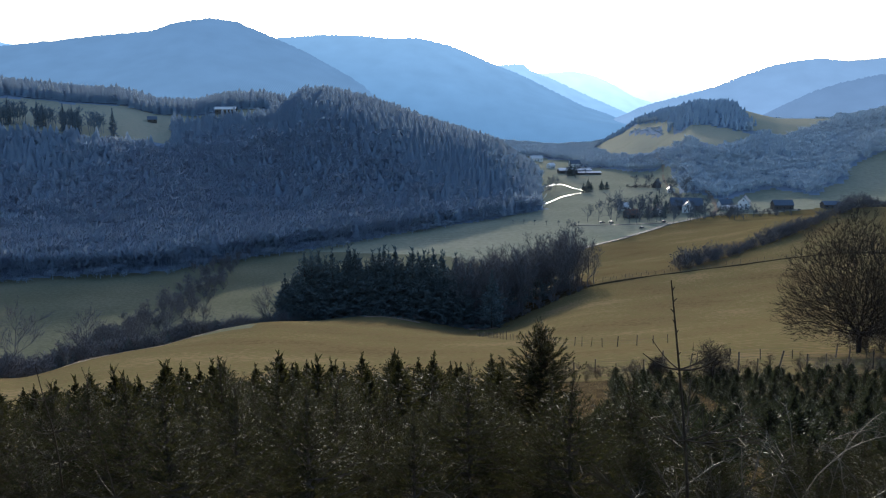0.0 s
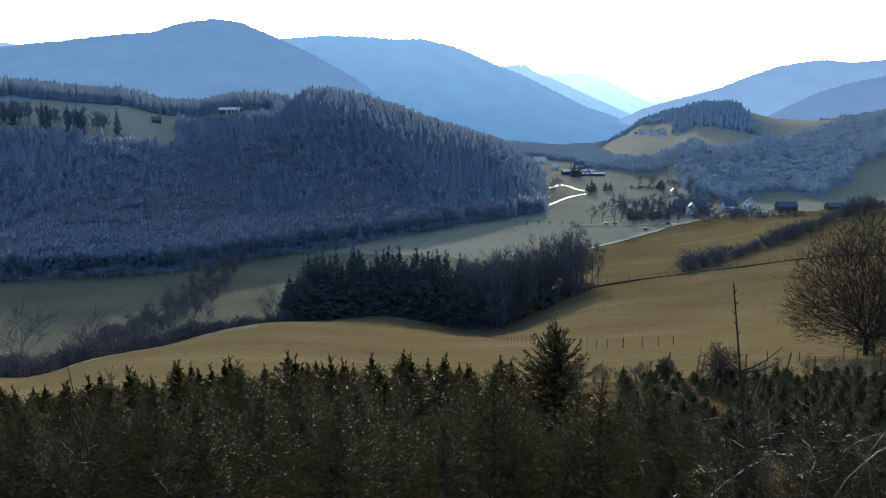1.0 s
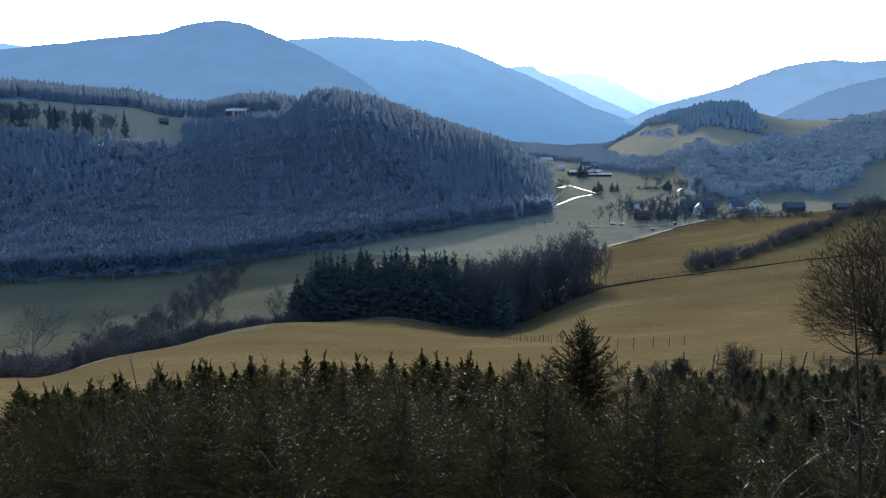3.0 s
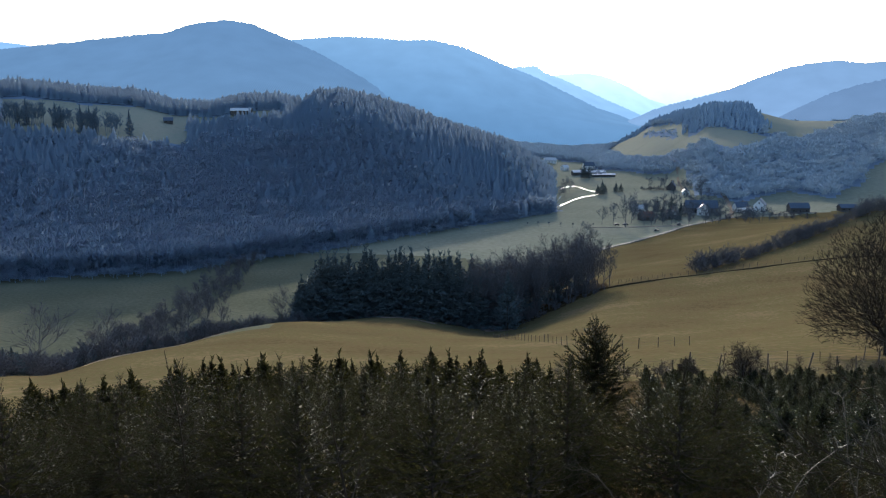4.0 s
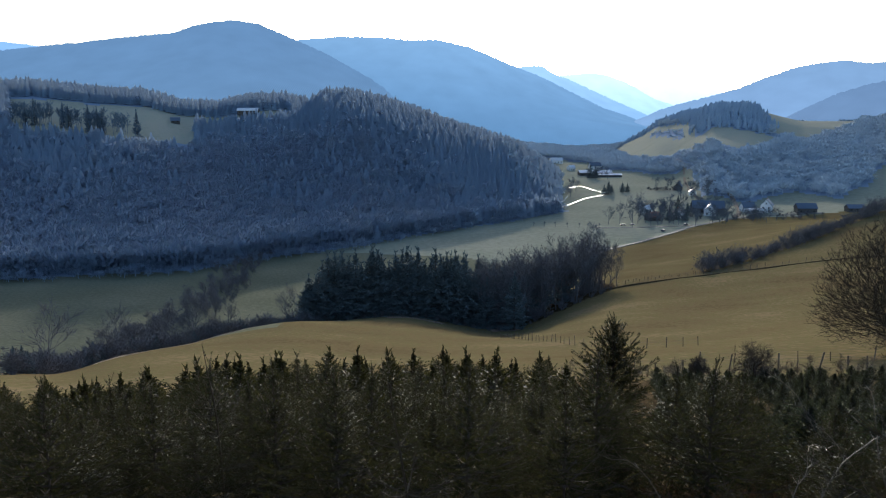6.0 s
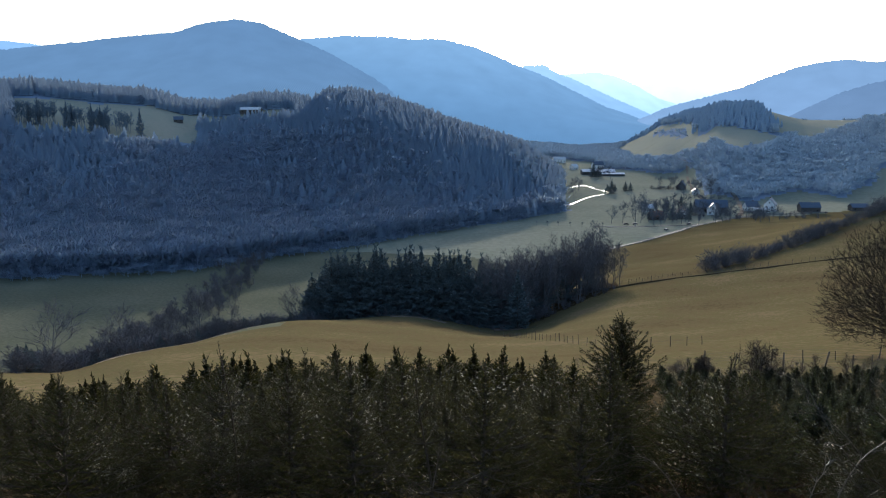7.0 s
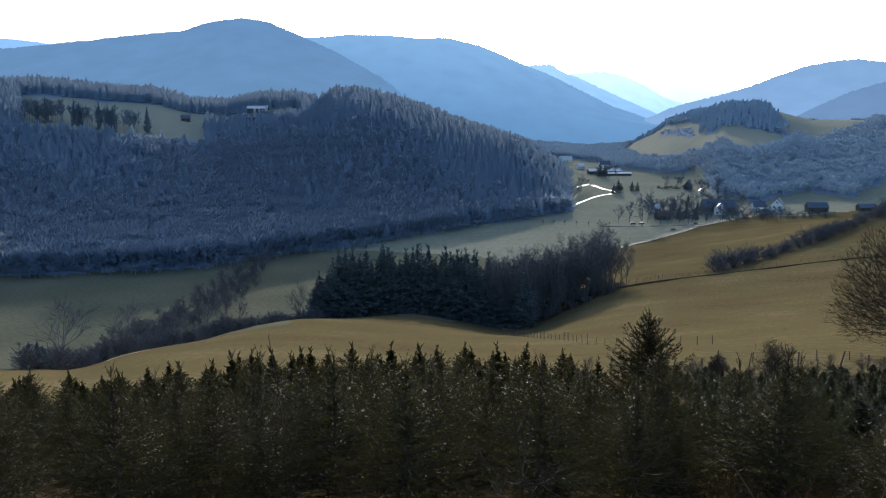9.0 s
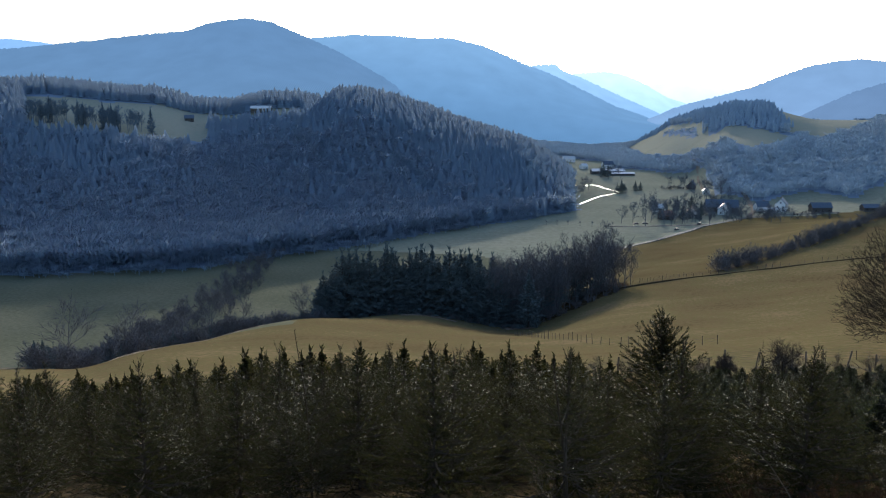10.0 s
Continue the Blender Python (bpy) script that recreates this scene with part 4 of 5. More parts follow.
def make_oak(reach, crown_h, seed, label, tips=9500):
    """A broad domed bare tree: twigs fill a dome and are joined down to the trunk, thicker the more they carry."""
    r = np.random.default_rng(seed)
    t = thing("bare_oak", label, "tree", "meadow edge oaks")
    low = 0.13 * crown_h
    d = r.normal(size=(tips * 3, 3))
    d /= np.linalg.norm(d, axis=1, keepdims=True)
    d = d[d[:, 2] > -0.02][:tips]
    lump = np.array([noise.noise(Vector(q * 2.2) + Vector((seed, 0, 0))) for q in d])
    rad = r.uniform(0.01, 1.0, len(d)) ** 0.42 * (1 + 0.22 * lump)
    pts = d * rad[:, None] * [reach, reach, crown_h * 0.86] + [0, 0, low + 0.02 * crown_h]
    stem = np.stack([np.linspace(0, 0.15, 5), np.linspace(0, 0.1, 5), np.linspace(-0.2, low, 5)], 1)
    pts = pts[np.argsort(np.linalg.norm(pts - stem[-1], axis=1))]
    pts = np.concatenate([stem, pts])
    n = len(pts)
    parent, run = np.full(n, -1), np.zeros(n)
    for k in range(1, n):
        if k < 5:
            parent[k] = k - 1
            run[k] = run[k - 1] + np.linalg.norm(pts[k] - pts[k - 1])
            continue
        gap = np.linalg.norm(pts[4:k] - pts[k], axis=1)
        b = int(np.argmin(gap + 0.55 * run[4:k])) + 4
        parent[k], run[k] = b, run[b] + gap[b - 4]
    load = np.zeros(n)
    for k in range(n - 1, 0, -1):
        load[k] = max(load[k], 1.0)
        load[parent[k]] += load[k]
    width = 0.0058 * load ** 0.43
    k = np.arange(1, n)
    p0, p1 = pts[parent[k]], pts[k]
    w0 = np.minimum(width[parent[k]], width[k] * 1.5)
    bow = r.normal(0, 0.07, (n - 1, 3)) * np.linalg.norm(p1 - p0, axis=1)[:, None]
    mid = (p0 + p1) / 2 + bow * (load[k] < 400)[:, None]
    thick = load[k] > 25
    link_mesh("trunk", *joined(tubes(p0[thick], mid[thick], w0[thick], (w0[thick] + width[k][thick]) / 2, 7), tubes(mid[thick], p1[thick], (w0[thick] + width[k][thick]) / 2, width[k][thick], 7)), oak_bark, t)
    th = ~thick
    fine = load[k] <= 3
    tip = np.repeat(p1[fine], 4, 0)
    out = np.repeat(p1[fine] - p0[fine], 4, 0)
    out /= np.linalg.norm(out, axis=1, keepdims=True)
    out = out * 0.9 + r.normal(0, 0.28, out.shape) + [0, 0, 0.3]
    start = tip - np.repeat(p1[fine] - p0[fine], 4, 0) * r.uniform(0, 0.8, len(tip))[:, None]
    end = start + out * r.uniform(0.2, 0.6, len(tip))[:, None]
    wm = (w0[th] + width[k][th]) / 2
    link_mesh("crown", *joined(tubes(p0[th], mid[th], w0[th], wm, 3), tubes(mid[th], p1[th], wm, width[k][th], 3), tubes(start, end, np.full(len(tip), 0.006), np.full(len(tip), 0.0035), 3)), oak_bark, t)
    return t


make_oak(6.3, 10.6, 401, "large bare spreading oak at the meadow edge").matrix_basis = on_ground(32.8, 62, 40)
make_oak(5.5, 8.5, 402, "smaller bare spreading oak behind the young firs", 3500).matrix_basis = on_ground(38.5, 60, 10)
hawthorn = make_bare(2.9, 411, "small rounded bare thorn bush by the fence", name="thorn_bush", category="bush", levels=3, spread=0.7, trunk_part=0.1, thick=0.03, kids=(9, 6, 5), stem=0.5, limb=(0.6, 0.9), stems=3, fine=0.003)
hawthorn.matrix_basis = on_ground(15.4, 45)
yew = make_bare(1.9, 415, "round dense dark bush by the fence", name="round_bush", category="bush", levels=3, spread=0.75, trunk_part=0.15, thick=0.03, kids=(14, 9, 7), stem=0.6, limb=(0.5, 0.7), stems=3, fine=0.005)
yew.matrix_basis = on_ground(13.3, 48.5)
SHRUB = [make_bare(4.5, 420 + i, "bare twiggy shrub in the hedge row", "hedge shrubs", "shrub", "shrub", hazed_twigs, levels=3, spread=0.65, trunk_part=0.05, thick=0.012, kids=(4, 3, 3), stem=0.6, limb=(0.5, 0.8), stems=5, fine=0.009) for i in range(3)]
spots = []
for i in range(140):
    t = (i + r2.uniform(-0.4, 0.4)) / 139
    x, y = 88 + 150 * t, 298 + 130 * t
    spots.append(on_ground(x + r2.uniform(-2, 2), y + r2.uniform(-1.5, 3), r2.uniform(0, 360), r2.uniform(0.8, 1.5) * (1 + 0.45 * math.sin(t * 9 + 1) ** 2), 0.5))
joined_growth("meadow_hedge", "dense bare twiggy hedge running down the upper meadow", "hedge", SHRUB, spots)
EDGE = [make_bare(4.5, 430 + i, "bare twiggy shrub along the meadow's lower edge", "meadow edge shrubs", "shrub", "shrub", hazed_twigs, levels=3, spread=0.6, trunk_part=0.05, thick=0.012, kids=(4, 3, 3), stem=0.6, limb=(0.5, 0.8), stems=5, fine=0.009) for i in range(3)]
EDGE_CON = [make_spruce(6, 440 + i, False, "small dark spruce along the meadow's lower edge", "meadow edge spruces", hazed_needles, "edge_spruce") for i in range(2)]
EDGE_TREE = [make_bare(11, 450 + i, "slim bare tree along the meadow's lower edge", "meadow edge trees", mat=hazed_twigs, levels=3, spread=0.5, trunk_part=0.25, thick=0.011, kids=(10, 6, 5), fine=0.0025) for i in range(2)]
for i in range(230):
    u = -0.60 + 0.43 * (i + r2.uniform()) / 230
    y = np.interp(u, [-0.6, -0.54, -0.4, -0.28, -0.17], [90, 112, 163, 210, 242]) + abs(r2.normal(0, 6)) + 3
    k_ = r2.uniform()
    size = r2.uniform(0.7, 1.3)
    if k_ < 0.66:
        plant(EDGE[i % 3], on_ground(u * y, y, r2.uniform(0, 360), size * 1.1, 0.2))
    elif k_ < 0.97:
        plant(EDGE_CON[i % 2], on_ground(u * y, y, r2.uniform(0, 360), size * 0.6, 0.2))
    else:
        plant(EDGE_TREE[i % 2], on_ground(u * y, y + 8, r2.uniform(0, 360), size, 0.2))
for u, y, size in ((-0.222, 234, 0.95), (-0.397, 172, 0.8), (-0.36, 185, 0.55), (-0.33, 196, 0.6)):
    plant(EDGE_TREE[0], on_ground(u * y, y + 3, u * 900, size, 0.2))
COPSE_SHRUB = [make_bare(4.5, 435 + i, "bare undergrowth shrub", "", "shrub", "shrub", hazed_twigs, levels=3, spread=0.6, trunk_part=0.05, thick=0.012, kids=(4, 3, 3), stem=0.6, limb=(0.5, 0.8), stems=5, fine=0.009) for i in range(3)]
spots = []
for i in range(34):
    px = -45 + 98 * (i + r2.uniform()) / 34
    py = np.interp(px, [-47, -20, 0, 12, 16, 52], [241, 250, 249, 246, 249, 283]) - r2.uniform(-1, 3)
    spots.append(on_ground(px, py, r2.uniform(0, 360), r2.uniform(0.35, 0.8), 0.2))
for i in range(120):
    px = r2.uniform(3, 54)
    py = np.interp(px, [4, 15, 52], [246, 250, 284]) + r2.uniform(2, 30)
    spots.append(on_ground(px, py, r2.uniform(0, 360), r2.uniform(0.4, 0.95), 0.2))
for i in range(26):
    px = r2.uniform(5, 26)
    spots.append(on_ground(px, np.interp(px, [4, 15, 26], [247, 251, 259]) + r2.uniform(0, 10), r2.uniform(0, 360), r2.uniform(0.9, 1.5), 0.2))
joined_growth("copse_undergrowth", "tangled bare undergrowth along and under the copse", "undergrowth", COPSE_SHRUB, spots)
CREEK = [make_bare(12, 460 + i, "bare grey alder along the creek", "creek trees", mat=hazed_twigs, levels=3, spread=0.55, trunk_part=0.12, thick=0.012, kids=(9, 4, 3), stem=0.62, limb=(0.45, 0.75), stems=2, fine=0.006) for i in range(3)]
spots = []
for i in range(130):
    t = ((i + r2.uniform()) / 130) ** 1.3
    x, y = np.interp(t, [0, 0.25, 0.6, 1], [-124, -118, -119, -126]) + r2.normal(0, 8 - 5 * t), 276 + 224 * t
    spots.append(on_ground(x, y, r2.uniform(0, 360), r2.uniform(0.6, 1.05) * (1 - 0.25 * t), 0.2))
joined_growth("creek_alders", "bare grey-brown alders along the creek", "trees", CREEK, spots)
FENCE_BUSH = [make_bare(1.7, 470 + i, "scrubby reddish bare bush beside the fence", "fence bushes", "bush", "bush", twig_bark, levels=3, spread=0.6, trunk_part=0.05, thick=0.012, kids=(4, 4, 3), stem=0.6, limb=(0.5, 0.8), stems=6, fine=0.0045) for i in range(3)]
for i in range(64):
    x = 5 + 34 * (i + r2.uniform()) / 64
    plant(FENCE_BUSH[i % 3], on_ground(x, 48.5 + r2.normal(0, 1.0), r2.uniform(0, 360), r2.uniform(0.4, 0.95)))

for i in range(22):
    plant(FENCE_BUSH[i % 3], on_ground(r2.uniform(33, 44), r2.uniform(57, 66), r2.uniform(0, 360), r2.uniform(1.2, 2.2)))


# ---- fences ----
def post_mesh(h, r_, seed):
    rr = np.random.default_rng(seed)
    bm = bmesh.new()
    bmesh.ops.create_cone(bm, cap_ends=True, segments=7, radius1=r_, radius2=r_ * 0.88, depth=h, matrix=Matrix.Translation((0, 0, h / 2 - 0.15)))
    for v in bm.verts:
        v.co += Vector(rr.normal(0, r_ * 0.12, 3)) * (1.0 if v.co.z > h * 0.5 else 0.4)
    me = bpy.data.meshes.new("post")
    bm.to_mesh(me)
    bm.free()
    me.materials.append(post_wood)
    return me


POSTS = [post_mesh(1.15 + 0.1 * i, 0.04 + 0.005 * i, 60 + i) for i in range(4)]


def fence(label, line, step, strands, size=1.0, lean=4.0, wire_r=0.004):
    t = thing("fence", label, "fence", "pasture fences")
    pts = np.array(line, float)
    seg = np.linalg.norm(np.diff(pts, axis=0), axis=1)
    cum = np.concatenate([[0], np.cumsum(seg)])
    spots = []
    for s in np.arange(0, cum[-1], step):
        s = min(cum[-1], s + r2.uniform(-0.15, 0.15) * step)
        x, y = np.interp(s, cum, pts[:, 0]), np.interp(s, cum, pts[:, 1])
        o = new("post", POSTS[r2.integers(0, 4)])
        o.parent = t
        o.matrix_basis = Matrix.Translation((x, y, gz(x, y))) @ pose(0, 0, 0, r2.normal(0, lean), r2.normal(0, lean), r2.uniform(0, 360)) @ Matrix.Diagonal((size, size, size * r2.uniform(0.85, 1.15), 1))
        spots.append((x, y, gz(x, y)))
    spots = np.array(spots)
    for k_ in range(strands):
        up_ = np.array([0, 0, (0.3 + 0.35 * k_) * size])
        ring = np.array([[0, 0, 1], [0, 0.87, -0.5], [0, -0.87, -0.5]]) * wire_r
        v = (spots[:, None] + up_ + ring[None]).reshape(-1, 3)
        q_ = 3 * np.arange(len(spots) - 1)
        f = np.concatenate([np.stack([q_ + e, q_ + (e + 1) % 3, q_ + (e + 1) % 3 + 3, q_ + e + 3], 1) for e in range(3)])
        link_mesh("wire", v, f, wire_metal, t)


fence("weathered pasture fence of leaning wooden posts and wire", [(7, 50.5), (16, 50.5), (26, 51), (42, 53)], 1.5, 3, 1.0, 5)
fence("weathered second row of taller pasture fence posts", [(16, 57), (24, 58), (46, 60)], 2.6, 3, 0.85, 3)
fence("pasture fence of wooden posts across the meadow", [(9, 205), (10.5, 150), (15.5, 118), (21, 102), (27.5, 94)], 2.6, 2, 1.05, 3, 0.005)
fence("long pasture fence of wooden posts on the upper meadow", [(46, 285), (90, 286), (133, 288), (170, 284)], 2.8, 2, 1.7, 3, 0.012)
fence("short pasture fence of wooden posts beside the copse", [(46, 298), (88, 297)], 3.0, 2, 1.1, 3, 0.012)
fence("low pasture fence of wooden posts in front of the copse", [(-24, 236), (-10, 237), (2, 235), (9, 232)], 2.5, 2, 1.0, 3, 0.008)


# ---- road, tracks, river ----
def strip(name, label, line, width, mat, category, lift=0.2, wob=0.0):
    pts = np.array(line, float)
    seg = np.concatenate([[0], np.cumsum(np.linalg.norm(np.diff(pts, axis=0), axis=1))])
    s = np.linspace(0, seg[-1], max(4, int(seg[-1] / 5)))
    x, y = np.interp(s, seg, pts[:, 0]), np.interp(s, seg, pts[:, 1])
    for _ in range(2):
        x[1:-1], y[1:-1] = (x[:-2] + 2 * x[1:-1] + x[2:]) / 4, (y[:-2] + 2 * y[1:-1] + y[2:]) / 4
    dx, dy = np.gradient(x), np.gradient(y)
    ln = np.hypot(dx, dy)
    nx, ny = -dy / ln, dx / ln
    w = width / 2 * (1 + wob * r2.normal(0, 1, len(x)))
    V = []
    for e in (-1.15, -1, 1, 1.15):
        ex, ey = x + nx * w * e, y + ny * w * e
        V.append(np.stack([ex, ey, ground_z(ex, ey) + (lift if abs(e) == 1 else -0.5)], -1))
    n = len(x)
    V = np.concatenate(V)
    kk = np.concatenate([np.arange(n - 1) + j * n for j in range(3)])
    return tagged(link_mesh(name, V, np.stack([kk, kk + n, kk + n + 1, kk + 1], 1), mat), label, category, kind="structure")


strip("road", "pale country road along the valley", [(24, 412), (39, 429), (62, 451), (80, 477), (103, 508), (128, 538), (148, 563), (164, 590), (182, 610), (200, 635), (217, 652), (240, 665), (300, 678)], 4, asphalt, "road", 0.35)
strip("track_north", "bright gravel track climbing past the farm", [(222, 660), (238, 697), (252, 750), (262, 800), (283, 866), (292, 900)], 4, track_gravel, "track", 0.4, 0.15)
strip("track_west", "bright gravel track to the upper houses", [(226, 775), (240, 862), (256, 942), (280, 1038), (284, 1098), (258, 1118), (180, 1130)], 2.2, track_gravel, "track", 0.4, 0.1)
strip("track_hill", "pale forest track on the far slope", [(414, 890), (418, 906), (422, 928), (436, 982), (448, 1035), (458, 1085)], 6, track_gravel, "track", 3.0, 0.2)
strip("river", "narrow glittering river winding through the valley", [(72, 692), (87, 717), (102, 752), (114, 781), (125, 801), (136, 813), (147, 831), (145, 848), (138, 868), (136, 895), (130, 912), (117, 890), (96, 850)], 1.3, river_water, "river", 0.15, 0.3)
strip("track_clearing", "pale forest track below the hilltop meadow", [(-0.455 * 610, 610), (-0.43 * 622, 622), (-0.4 * 618, 618), (-0.375 * 612, 612)], 3.5, track_gravel, "track", 2.5, 0.3)
strip("lane", "narrow lane to the village", [(95, 600), (112, 597), (135, 598), (160, 600), (180, 608)], 3, asphalt, "road", 0.3)


dark_strip = material("dark_strip_ground", [(0.06, 0.05, 0.03), (0.09, 0.07, 0.04), (0.13, 0.1, 0.06)], 0.4, 0.95, 0.6, 10, spec=0.0)
straw = material("pale_straw_verge", [(0.188, 0.15, 0.105), (0.27, 0.225, 0.165), (0.375, 0.323, 0.255)], 0.3, 0.95, 0.6, 10, spec=0.0)
earth = material("bare_reddish_earth", [(0.16, 0.11, 0.085), (0.24, 0.17, 0.13), (0.36, 0.27, 0.22)], 0.5, 0.95, 0.6, 10, spec=0.0)
strip("verge_upper", "dark strip along the ground under the upper meadow fence", [(46, 285), (90, 286), (133, 288), (170, 284)], 0.6, dark_strip, "verge", 0.45, 0.2)
strip("verge_lower", "pale straw verge along the meadow's lower edge", [(-0.8 * 75, 75), (-0.6 * 97, 97), (-0.54 * 110, 110), (-0.47 * 131, 131), (-0.4 * 151, 151), (-0.34 * 176, 176), (-0.28 * 199, 199), (-0.22 * 220, 220), (-38, 236)], 0.8, straw, "verge", 0.22, 0.45)
strip("bank", "bare reddish earth bank at the copse edge", [(-24, 240), (-14, 242), (-7, 240)], 2.0, earth, "bank", 0.12, 0.4)
strip("bank_east", "bare reddish earth patch between copse trunks", [(8, 246), (13, 246.5), (17, 248)], 3.0, earth, "bank", 0.2, 0.4)


# ---- village ----
def box(bm, x0, x1, y0, y1, z0, z1):
    m = Matrix.Translation(((x0 + x1) / 2, (y0 + y1) / 2, (z0 + z1) / 2)) @ Matrix.Diagonal((x1 - x0, y1 - y0, z1 - z0, 1))
    return bmesh.ops.create_cube(bm, size=1, matrix=m)


def gabled(name, label, x, y, w, d, eaves, top, turn, wall_mat, roof_mat, floors=2, bays=3, chimney=True, group="village houses", category="house"):
    """A house with a ridge along its own x axis; windows in the long and gable walls that face the valley."""
    t = thing(name, label, category, group)
    bm = bmesh.new()
    hw, hd = w / 2, d / 2
    prof = [(-hd, -1.0), (hd, -1.0), (hd, eaves), (0, top), (-hd, eaves)]
    a = [bm.verts.new((-hw, py, pz)) for py, pz in prof]
    b = [bm.verts.new((hw, py, pz)) for py, pz in prof]
    bm.faces.new(a[::-1])
    bm.faces.new(b)
    for i in range(5):
        bm.faces.new((a[i], a[(i + 1) % 5], b[(i + 1) % 5], b[i]))
    part("wall", bm, wall_mat, t)
    bm = bmesh.new()
    o, th = 0.5, 0.28
    sl = (top - eaves) / hd
    rp = [(-hd - o, eaves - sl * o), (0, top), (hd + o, eaves - sl * o), (hd + o, eaves - sl * o + th), (0, top + th * 1.15), (-hd - o, eaves - sl * o + th)]
    a = [bm.verts.new((-hw - o, py, pz + 0.03)) for py, pz in rp]
    b = [bm.verts.new((hw + o, py, pz + 0.03)) for py, pz in rp]
    bm.faces.new((a[0], a[1], a[4], a[5])); bm.faces.new((a[1], a[2], a[3], a[4]))
    bm.faces.new((b[5], b[4], b[1], b[0])); bm.faces.new((b[4], b[3], b[2], b[1]))
    for i in range(6):
        j = (i + 1) % 6
        bm.faces.new((a[j], a[i], b[i], b[j]))
    bmesh.ops.recalc_face_normals(bm, faces=bm.faces)
    roof = part("roof", bm, roof_mat, t)
    if chimney:
        bm = bmesh.new()
        box(bm, hw * 0.3, hw * 0.3 + 0.7, 0.2, 0.9, top - 1.2, top + 1.0)
        box(bm, hw * 0.3 - 0.08, hw * 0.3 + 0.78, 0.12, 0.98, top + 1.0, top + 1.15)
        part("chimney", bm, tile_roof, roof)

    def window(cx, cy, cz, along_x, ww=1.1, wh=1.3):
        s = 1 if (cy > 0 if along_x else cx > 0) else -1
        bm = bmesh.new()
        for q0, q1, z0, z1 in ((-ww / 2 - 0.1, ww / 2 + 0.1, wh / 2, wh / 2 + 0.1), (-ww / 2 - 0.1, ww / 2 + 0.1, -wh / 2 - 0.1, -wh / 2), (-ww / 2 - 0.1, -ww / 2, -wh / 2, wh / 2), (ww / 2, ww / 2 + 0.1, -wh / 2, wh / 2)):
            if along_x:
                box(bm, cx + q0, cx + q1, cy - 0.02, cy + 0.06, cz + z0, cz + z1) if s > 0 else box(bm, cx + q0, cx + q1, cy - 0.06, cy + 0.02, cz + z0, cz + z1)
            else:
                box(bm, cx - 0.04, cx + 0.06, cy + q0, cy + q1, cz + z0, cz + z1)
        wn_ = part("window", bm, dark_timber if wall_mat is plaster else post_wood, t)
        bm = bmesh.new()
        if along_x:
            box(bm, cx - ww / 2, cx + ww / 2, cy - 0.03, cy + 0.03, cz - wh / 2, cz + wh / 2)
        else:
            box(bm, cx - 0.03, cx + 0.03, cy - ww / 2, cy + ww / 2, cz - wh / 2, cz + wh / 2)
        part("pane", bm, glass, wn_)
    for fl in range(floors):
        zc = 1.5 + 2.7 * fl
        if zc + 0.9 > eaves + 0.2:
            break
        for k_ in range(bays):
            window(-hw + w * (k_ + 0.5) / bays, -hd, zc, True)
        for sx in (-1, 1):
            for k_ in range(2):
                window(sx * hw, -hd + d * (k_ + 0.5) / 2, zc, False)
    if floors > 1:
        window(-hw, 0, eaves + (top - eaves) * 0.35, False, 0.9, 1.1)
        window(hw, 0, eaves + (top - eaves) * 0.35, False, 0.9, 1.1)
    bm = bmesh.new()
    box(bm, hw * 0.15, hw * 0.15 + 1.1, -hd - 0.05, -hd + 0.05, 0.0, 2.05)
    part("door", bm, dark_timber, t)
    t.matrix_basis = on_ground(x, y, turn)
    return t


gabled("farmhouse", "white rendered house with a dark slate gable roof", 258, 690, 11, 9, 6.2, 11.0, 62, plaster, slate)
gabled("house", "low dark-roofed house beside the white farmhouse", 243, 694, 11, 8, 4.2, 8.0, 10, plaster, slate, 1, 3)
gabled("barn", "low white annex with a pale flat-pitched roof", 247, 683, 14, 6, 2.8, 3.8, 5, plaster, sheet_roof, 1, 3, False, "village barns", "barn")
gabled("barn", "long dark timber barn near the hedge", 288, 684, 16, 9, 4.0, 7.6, 0, dark_timber, slate, 1, 3, False, "village barns", "barn")
gabled("barn", "large dark-roofed barn in the village", 208, 690, 26, 12, 4.5, 10.0, -8, dark_timber, slate, 1, 5, False, "village barns", "barn")
gabled("farmhouse", "white gabled farmhouse with a broad dark roof", 205, 674, 10, 9, 4.5, 9.0, 75, plaster, slate, 2, 3)
gabled("house", "small house with a pale shining roof among trees", 155, 690, 10, 7, 3.2, 6.0, 5, plaster, sheet_roof, 1, 3)
gabled("house", "small dark house beside the road", 150, 640, 10, 8, 3.5, 6.8, 12, dark_timber, tile_roof, 1, 3)
gabled("house", "timber house among the roadside trees", 175, 658, 9, 8, 4.0, 7.2, 80, plaster, tile_roof, 1, 2)
gabled("barn", "long shed with a shining pale sheet roof", 170, 1050, 42, 14, 4.0, 6.5, 4, dark_timber, sheet_roof, 1, 6, False, "village barns", "barn")
gabled("barn", "second long shed with a shining pale sheet roof", 185, 1030, 30, 9, 2.5, 3.8, 2, dark_timber, sheet_roof, 1, 5, False, "village barns", "barn")
gabled("farmhouse", "far white farmhouse with a dark slate roof", 186, 1150, 15, 10, 4.5, 9.0, 15, plaster, slate, 1, 4)
gabled("house", "small far house with a pale roof", 150, 1130, 9, 8, 4, 7.0, 30, plaster, sheet_roof, 1, 2)
gabled("house", "far house at the valley bend with a pale roof", 140, 1225, 18, 10, 4, 7.5, 10, plaster, sheet_roof, 1, 4)
gabled("house", "dark house on the pasture behind a garden hedge", 231, 873, 11, 8, 4, 9.0, 70, dark_timber, slate, 1, 2)
